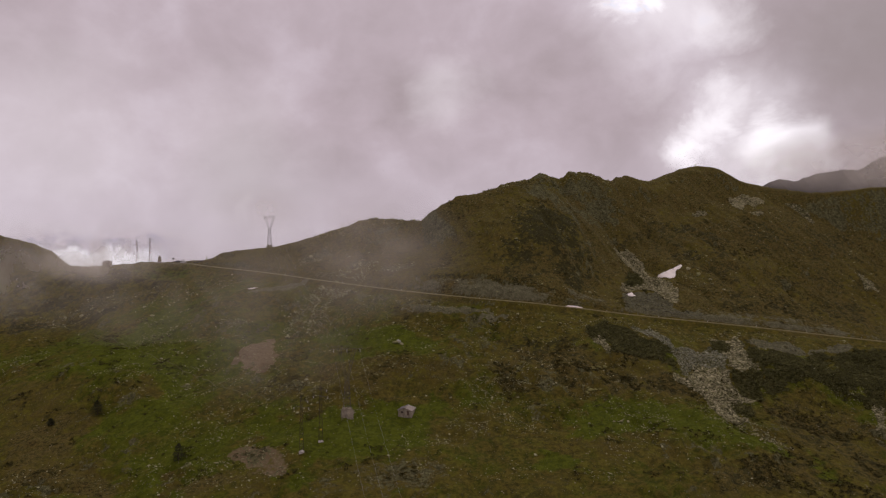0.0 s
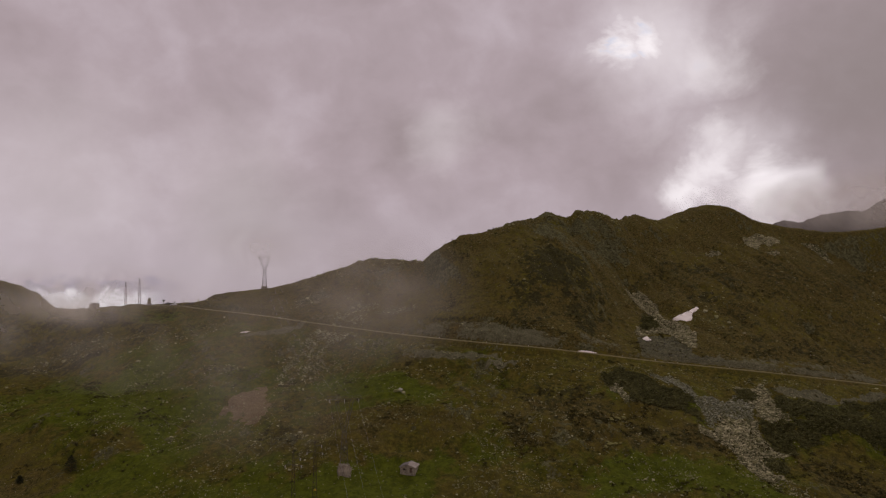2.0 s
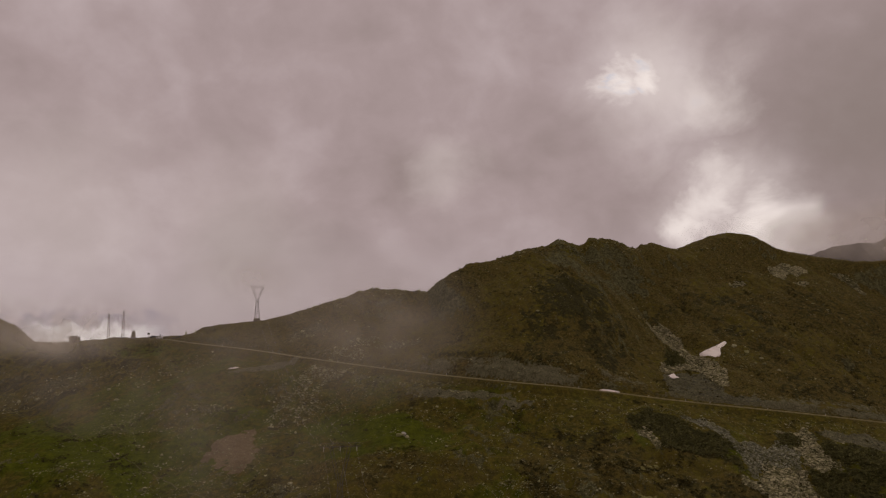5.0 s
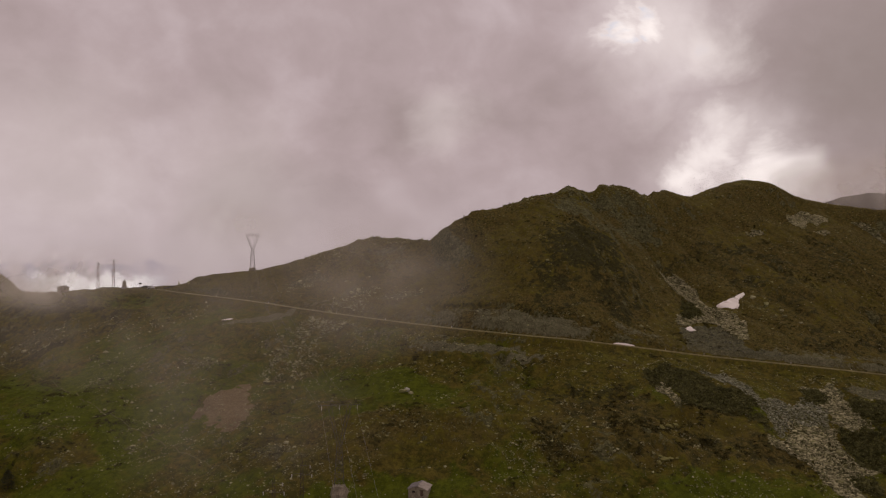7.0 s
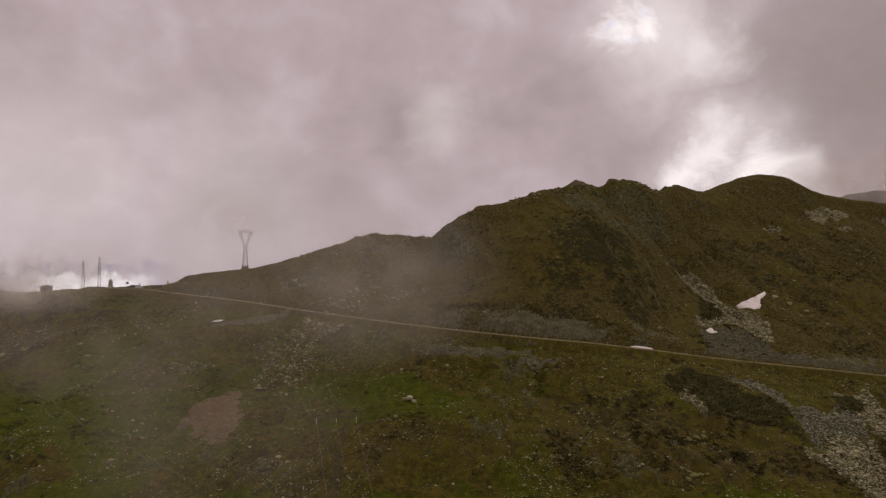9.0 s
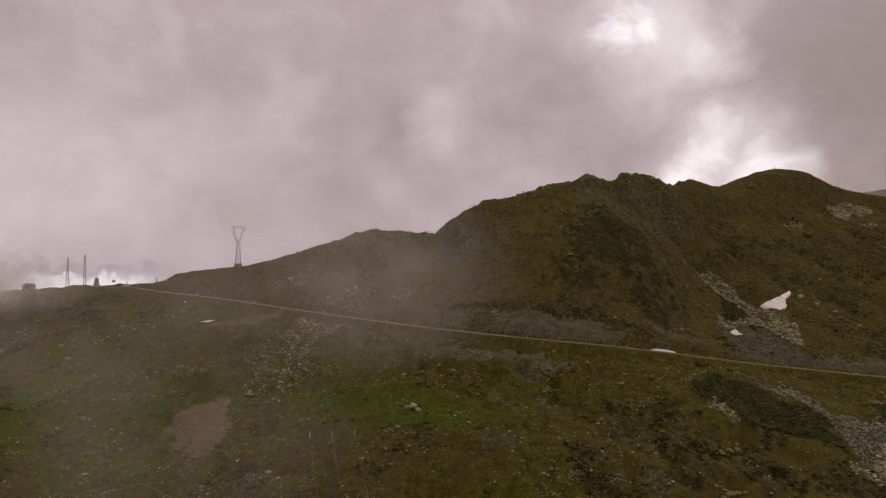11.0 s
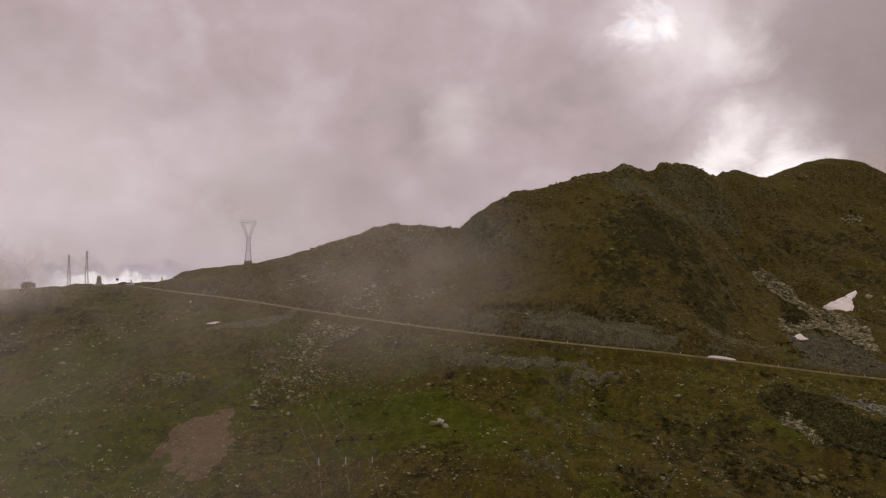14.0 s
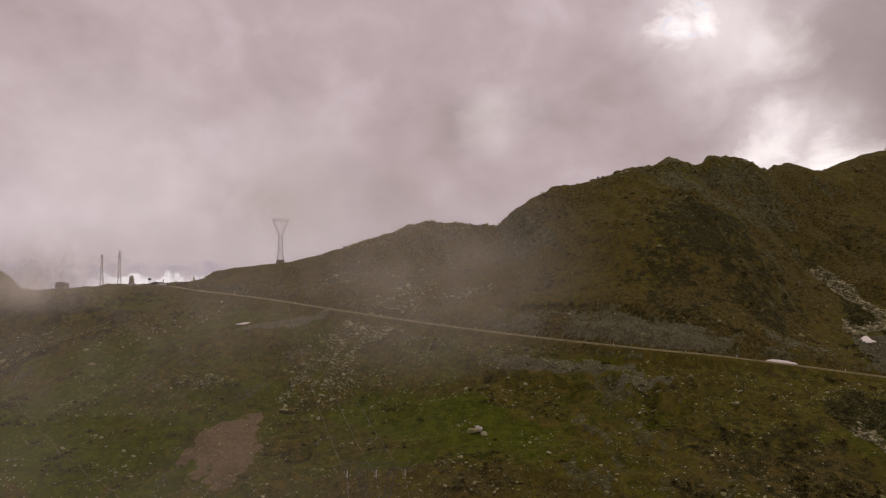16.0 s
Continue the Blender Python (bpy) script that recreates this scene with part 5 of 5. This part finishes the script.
# ---------------------------------------------------------------- the stone hut on the meadow
def stone_hut():
    x, y = -6.0, 293.6
    z = ground_z(x, y) - 0.15
    ob = thing("stone_hut", x, y, z, -15, "small rubble stone hut with a slab roof", "hut")
    w, d, h, apex, t = 2.75, 2.6, 1.85, 2.8, 0.45
    # front gable with a window and a door
    front = bmesh.new()
    box(front, -w, -d, -1.2, -1.75, -d + t, h)
    box(front, -1.75, -d, -1.2, -0.75, -d + t, 0.8)
    box(front, -1.75, -d, 1.5, -0.75, -d + t, h)
    box(front, -0.75, -d, -1.2, 0.75, -d + t, h)
    box(front, 0.75, -d, 1.65, 1.75, -d + t, h)
    box(front, 1.75, -d, -1.2, w, -d + t, h)
    box(front, 0.75, -d, -1.2, 1.75, -d + t, 0.0)

    def gable(bm, y0, y1):
        v = [bm.verts.new(q) for q in ((-w, y0, h), (w, y0, h), (0, y0, apex), (-w, y1, h), (w, y1, h), (0, y1, apex))]
        for f in ((0, 1, 2), (5, 4, 3), (0, 3, 4, 1), (1, 4, 5, 2), (2, 5, 3, 0)):
            bm.faces.new([v[i] for i in f])

    gable(front, -d, -d + t)
    wall = part("front_wall", front, WALL, ob)
    back = box(bmesh.new(), -w, d - t, -1.2, w, d, h)
    gable(back, d - t, d)
    part("back_wall", back, WALL, ob)
    part("side_wall", box(bmesh.new(), -w, -d + t, -1.2, -w + t, d - t, h), WALL, ob)
    part("side_wall", box(bmesh.new(), w - t, -d + t, -1.2, w, d - t, h), WALL, ob)
    part("door", box(bmesh.new(), 0.78, -d + 0.2, 0.0, 1.72, -d + 0.28, 1.64, 0.01), WOOD, ob, "weathered wooden plank door")
    frame_ = bmesh.new()
    for q in ((-1.75, 0.8, -1.65, 1.5), (-0.85, 0.8, -0.75, 1.5), (-1.65, 0.8, -0.85, 0.88), (-1.65, 1.42, -0.85, 1.5)):
        box(frame_, q[0], -d + 0.12, q[1], q[2], -d + 0.24, q[3])
    window = part("window", frame_, WOOD, ob, "small dark wooden window")
    part("pane", box(bmesh.new(), -1.65, -d + 0.2, 0.88, -0.85, -d + 0.22, 1.42), DARK, window)
    # light put into the colour: left slope shaded, right slope lit
    for s, mat in ((-1, ROOF_DARK_SHADED), (1, ROOF_LIT)):
        bm = bmesh.new()
        run, rise = w + 0.35, apex - h
        rows, cols = 5, 7
        for i in range(rows):
            for j in range(cols):
                u0, u1 = i / rows, (i + 1.12) / rows
                y0 = -d - 0.3 + (2 * d + 0.6) * j / cols
                y1 = y0 + (2 * d + 0.6) / cols * 0.97
                lift = 0.1 + 0.05 * (rows - i) / rows + 0.025 * ((i * 7 + j * 5) % 4)
                v = [bm.verts.new((s * run * u, yy, apex + 0.1 - rise * u * run / w + dz)) for dz in (lift - 0.1, lift) for u, yy in ((u0, y0), (u1, y0), (u1, y1), (u0, y1))]
                for f in ((0, 1, 2, 3), (7, 6, 5, 4), (0, 4, 5, 1), (1, 5, 6, 2), (2, 6, 7, 3), (3, 7, 4, 0)):
                    bm.faces.new([v[q] for q in f])
        bmesh.ops.recalc_face_normals(bm, faces=bm.faces)
        part("roof_slope", bm, mat, ob, "overlapping stone roof slabs")
    part("ridge_cap", box(bmesh.new(), -0.22, -d - 0.32, apex + 0.12, 0.22, d + 0.32, apex + 0.26, 0.04), ROOF_DARK_SHADED, ob)
    part("lintel", box(bmesh.new(), 0.6, -d - 0.04, 1.65, 1.9, -d + 0.1, 1.82, 0.02), WOOD, ob)


stone_hut()

# ---------------------------------------------------------------- on the pass
def pass_building():
    """A low hut with a shallow gabled roof."""
    ob = thing("pass_building", -226, 534.5, 41.0, 6, "low gabled stone building on the pass", "building")
    part("wall", box(bmesh.new(), -2.7, -2.2, -3.5, 2.7, 2.2, 2.3, 0.05), WALL, ob)
    bm = bmesh.new()
    v = [bm.verts.new(q) for y in (-2.5, 2.5) for q in ((-3.0, y, 2.2), (3.0, y, 2.2), (3.0, y, 2.4), (0.7, y, 3.4), (-0.7, y, 3.4), (-3.0, y, 2.4))]
    bm.faces.new(v[:6])
    bm.faces.new(v[:5:-1])
    for k in range(6):
        bm.faces.new((v[k], v[k + 6], v[(k + 1) % 6 + 6], v[(k + 1) % 6]))
    bmesh.ops.recalc_face_normals(bm, faces=bm.faces)
    part("roof", bm, ROOF_DARK_SHADED, ob)
    part("door", box(bmesh.new(), -0.45, -2.26, 0.0, 0.45, -2.18, 1.95), WOOD, ob)
    for u in (-1.7, 1.6):
        w_ = part("window", box(bmesh.new(), u - 0.4, -2.25, 0.9, u + 0.4, -2.18, 1.7), WOOD, ob)
        part("pane", box(bmesh.new(), u - 0.32, -2.28, 0.98, u + 0.32, -2.25, 1.62), DARK, w_)


def monument():
    x, y = -187.4, 531
    z = ground_z(x, y)
    ob = thing("stone_monument", x, y, z - 0.1, 12, "square stone monument with a small finial on the pass", "monument")
    part("plinth", box(bmesh.new(), -1.5, -1.5, -0.8, 1.5, 1.5, 0.6, 0.06), CONCRETE, ob)
    bm = bmesh.new()
    bmesh.ops.create_cone(bm, cap_ends=True, segments=4, radius1=1.6, radius2=1.25, depth=3.2, matrix=Matrix.Translation((0, 0, 2.2)) @ Matrix.Rotation(radians(45), 4, "Z"))
    part("shaft", bm, WALL, ob)
    bm = bmesh.new()
    bmesh.ops.create_cone(bm, cap_ends=True, segments=4, radius1=1.5, radius2=0.25, depth=0.9, matrix=Matrix.Translation((0, 0, 4.25)) @ Matrix.Rotation(radians(45), 4, "Z"))
    part("cap", bm, CONCRETE, ob)
    part("finial", bar(bmesh.new(), (0, 0, 4.6), (0, 0, 5.4), 0.1, 0.06, 6), STEEL, ob)


def road_sign(x, y, tall, wide, label):
    z = ground_z(x, y)
    ob = thing("road_sign", x, y, z - 0.1, 8, label, "sign", "signs on the pass")
    part("pole", bar(bmesh.new(), (0, 0, -0.3), (0, 0, tall), 0.07, 0.07, 8), STEEL, ob)
    if wide:
        part("panel", box(bmesh.new(), -wide / 2, -0.06, tall - 1.0, wide / 2, -0.02, tall + 0.1, 0.01), DARK, ob)
    part("footing", box(bmesh.new(), -0.25, -0.25, -0.4, 0.25, 0.25, 0.12, 0.03), CONCRETE, ob)


def wheel(parent, x, y, z, r, wide):
    m = Matrix.Translation((x, y, z)) @ Matrix.Rotation(radians(90), 4, "X")
    bm = bmesh.new()
    bmesh.ops.create_cone(bm, cap_ends=True, segments=14, radius1=r, radius2=r, depth=wide, matrix=m)
    ob = part("wheel", bm, TYRE, parent)
    bm = bmesh.new()
    bmesh.ops.create_cone(bm, cap_ends=True, segments=10, radius1=r * 0.6, radius2=r * 0.6, depth=wide * 1.08, matrix=m)
    part("rim", bm, STEEL, ob)


def parked_car(x, y, turn, paint, label):
    z = ground_z(x, y)
    ob = thing("parked_car", x, y, z, turn, label, "car", "vehicles parked on the pass")
    bm = bmesh.new()
    profile = [(-2.1, 0.35), (-2.15, 0.8), (-1.2, 0.95), (-0.6, 1.42), (0.9, 1.45), (1.7, 1.0), (2.1, 0.85), (2.1, 0.35)]
    sides = [[bm.verts.new((px, s * (0.85 if pz < 1.1 else 0.68), pz)) for px, pz in profile] for s in (-1, 1)]
    bm.faces.new(sides[0])
    bm.faces.new(sides[1][::-1])
    for k in range(len(profile)):
        j = (k + 1) % len(profile)
        bm.faces.new((sides[0][k], sides[1][k], sides[1][j], sides[0][j]))
    bmesh.ops.recalc_face_normals(bm, faces=bm.faces)
    part("body", bm, paint, ob)
    for s in (-1, 1):
        part("window", box(bmesh.new(), -0.7, s * 0.77 - 0.03, 1.02, 1.2, s * 0.77 + 0.03, 1.32), DARK, ob)
    for u in (-1.35, 1.35):
        for s in (-1, 1):
            wheel(ob, u, s * 0.78, 0.32, 0.32, 0.2)


def motorcycle(x, y, turn, label):
    z = ground_z(x, y)
    ob = thing("motorcycle", x, y, z, turn, label, "motorcycle", "vehicles parked on the pass")
    wheel(ob, -0.75, 0, 0.33, 0.33, 0.14)
    wheel(ob, 0.75, 0, 0.33, 0.33, 0.14)
    part("frame", box(bmesh.new(), -0.6, -0.14, 0.3, 0.55, 0.14, 0.72, 0.08), CAR_DARK, ob)
    part("tank", box(bmesh.new(), -0.05, -0.18, 0.7, 0.45, 0.18, 1.0, 0.1), CAR_DARK, ob)
    part("seat", box(bmesh.new(), -0.8, -0.15, 0.72, -0.05, 0.15, 0.86, 0.05), TYRE, ob)
    part("fork", bar(bmesh.new(), (0.75, 0, 0.33), (0.5, 0, 1.12), 0.05, 0.05, 6), STEEL, ob)
    part("handlebar", bar(bmesh.new(), (0.45, -0.38, 1.12), (0.45, 0.38, 1.12), 0.03, 0.03, 6), STEEL, ob)
    for s in (-1, 1):
        part("pannier", box(bmesh.new(), -0.95, s * 0.3 - 0.13, 0.45, -0.4, s * 0.3 + 0.13, 0.85, 0.04), CAR_DARK, ob)


pass_building()
monument()
road_sign(-176.7, 528, 2.9, 1.6, "dark square sign on a post beside the pass road")
road_sign(-162, 523.5, 3.2, 0.0, "tall thin pole beside the pass road")
road_sign(-168.5, 525.5, 2.0, 0.5, "small sign on a post beside the pass road")
parked_car(-173, 526.5, 10, CAR_DARK, "dark car parked beside the pass road")
parked_car(-168.5, 524.4, 10, CAR_WHITE, "pale car parked beside the pass road")
motorcycle(-158.6, 520.5, 15, "dark motorcycle with panniers parked on the pass")
motorcycle(-156.6, 519.8, -10, "dark motorcycle with panniers parked on the pass")
motorcycle(-153.8, 518.6, 20, "dark motorcycle with panniers parked on the pass")


def cairn(x, y, tall, label, seed):
    z = ground_z(x, y)
    ob = thing("cairn", x, y, z, 0, label, "cairn", "stone markers on the crest")
    rng = random.Random(seed)
    for k in range(6):
        bm = bmesh.new()
        bmesh.ops.create_icosphere(bm, subdivisions=1, radius=1)
        r = 0.55 * tall / 2 * (1 - k / 8)
        for v in bm.verts:
            v.co = Vector((v.co.x * r * rng.uniform(0.8, 1.2), v.co.y * r * rng.uniform(0.8, 1.2), v.co.z * tall / 9 * rng.uniform(0.8, 1.2) + (k + 0.3) * tall / 6))
        part("stone", bm, ROCK, ob)


cairn(217.9, 575.5, 1.7, "little stone cairn on the summit", 3)
cairn(-144.8, 519.5, 2.2, "stone cairn on the shoulder above the pass", 4)
cairn(-151.2, 521.5, 2.4, "heaped stone marker beside the pass road", 6)


# ---------------------------------------------------------------- lone conifers
def conifer(x, y, tall, wide, label, seed):
    z = ground_z(x, y)
    ob = thing("conifer", x, y, z - 0.1, 0, label, "tree", "lone conifers")
    part("trunk", bar(bmesh.new(), (0, 0, -0.3), (0.1, 0, tall * 0.95), 0.16, 0.03, 7), BARK, ob)
    rng = np.random.default_rng(seed)
    k = 1300
    h = rng.uniform(0.06, 1.0, k) ** 0.85
    a = rng.uniform(0, 6.283, k)
    whorl = 0.75 + 0.25 * np.sin(h * 38) + 0.15 * np.sin(3 * a + h * 9)
    r = wide * (1 - h) ** 0.5 * whorl * np.sqrt(rng.uniform(0.25, 1, k))
    mid = np.stack([r * np.cos(a), r * np.sin(a), h * tall - r * 0.15], -1)
    co = (mid[:, None, :] + rng.normal(0, 1, (k, 3, 3)) * np.array([0.2, 0.2, 0.12])).reshape(-1, 3)
    crown = sheet("crown", [tuple(q) for q in co], [(3 * i, 3 * i + 1, 3 * i + 2) for i in range(k)], NEEDLE, ob)
    limbs = bmesh.new()
    for i in range(14):
        hh, aa = 0.12 + 0.055 * i, i * 2.4
        q = wide * (1 - hh) ** 0.8 * 0.8
        bar(limbs, (0.1 * hh, 0, hh * tall), (q * math.cos(aa), q * math.sin(aa), hh * tall - 0.1), 0.05, 0.015, 4)
    part("limbs", limbs, BARK, ob)


conifer(-138.8, 317, 6.4, 3.5, "small dark conifer alone on the slope", 11)
conifer(-91, 276, 6.6, 3.4, "small dark conifer standing among the heath", 12)
conifer(-158, 316, 3.0, 1.9, "stunted dark conifer on the slope", 13)

# ---------------------------------------------------------------- far mountains and mist
def far_range(name, pts, depth, mat, label, seed, rough):
    """A distant mountain: a crest line that falls away to both sides."""
    rng = np.random.default_rng(seed)
    n_, rows = 140, 14
    xs = np.linspace(pts[0][0], pts[-1][0], n_)
    line = np.array(pts, float)
    ys, zs = np.interp(xs, line[:, 0], line[:, 1]), np.interp(xs, line[:, 0], line[:, 2])
    low = -320.0
    zs = zs + rough * fbm(xs, xs * 0, (xs[-1] - xs[0]) / 14, 5, seed, 0.55)
    verts = []
    for r in range(-rows, rows + 1):
        f = abs(r) / rows
        y = ys + r / rows * depth
        z = zs * (1 - f) + low * f + rough * 1.6 * f * (1 - f) * 4 * fbm(xs, y, depth / 5, 5, seed + 3, 0.55)
        verts += list(zip(xs, y, z))
    faces = [(r * n_ + k, r * n_ + k + 1, (r + 1) * n_ + k + 1, (r + 1) * n_ + k) for r in range(2 * rows) for k in range(n_ - 1)]
    ob = sheet(name, verts, faces, mat)
    return tagged(ob, label, "mountain", kind="structure")


far_range("backdrop_east", [(400, 1360, -60), (560, 1330, 105), (640, 1320, 152), (740, 1300, 186), (860, 1270, 212), (1020, 1260, 230), (1300, 1250, 150), (1500, 1250, -60)],
          700, ROCK_FAR, "dark rocky mountain behind the ridge, its top in cloud", 501, 22)

def mist_bank(x, y, z, rx, ry, rz, turn, strength, grain, seed, layers=2, gap=9.0):
    """A soft bank of drifting mist: bulging veils one behind the other."""
    for k in range(layers):
        m_ = mist_material("drifting_mist", seed + k * 1.7, strength, grain)
        verts, faces, nu, nv = [], [], 21, 13
        for j in range(nv):
            for i in range(nu):
                u, v = 2 * i / (nu - 1) - 1, 2 * j / (nv - 1) - 1
                verts.append((u, -0.35 * (1 - u * u) * (1 - v * v), v))
        faces = [(j * nu + i, j * nu + i + 1, (j + 1) * nu + i + 1, (j + 1) * nu + i) for j in range(nv - 1) for i in range(nu - 1)]
        ob = sheet("mist_bank", verts, faces, m_)
        for poly in ob.data.polygons:
            poly.use_smooth = True
        ob.matrix_world = pose(x + 3 * k, y + gap * k, z, 0, 0, turn) @ Matrix.Diagonal((rx, ry, rz, 1))
        tagged(ob, "thin drifting mist over the slope", "mist", kind="stuff")


mist_bank(-46, 220, 31, 40, 16, 25, 10, 0.26, 22, 1.0, 1)
mist_bank(-216, 500, 45, 54, 14, 19, -8, 1.0, 26, 41.0, 1)
mist_bank(-26, 372, 53, 60, 16, 44, 0, 0.34, 24, 5.0, 2, 8)
mist_bank(-232, 428, 42, 95, 30, 42, -20, 0.6, 30, 9.0, 1)
mist_bank(-150, 396, 22, 95, 20, 30, -20, 0.24, 36, 25.0, 1)
mist_bank(-76, 352, 45, 100, 20, 30, -10, 0.32, 30, 14.0, 1)
mist_bank(-104, 478, 79, 48, 16, 22, -10, 0.5, 40, 17.0, 1)
mist_bank(-200, 474, 51, 80, 20, 26, -10, 0.85, 40, 31.0, 1)
mist_bank(800, 1140, 186, 390, 60, 72, -20, 0.75, 110, 21.0, 3, 30)
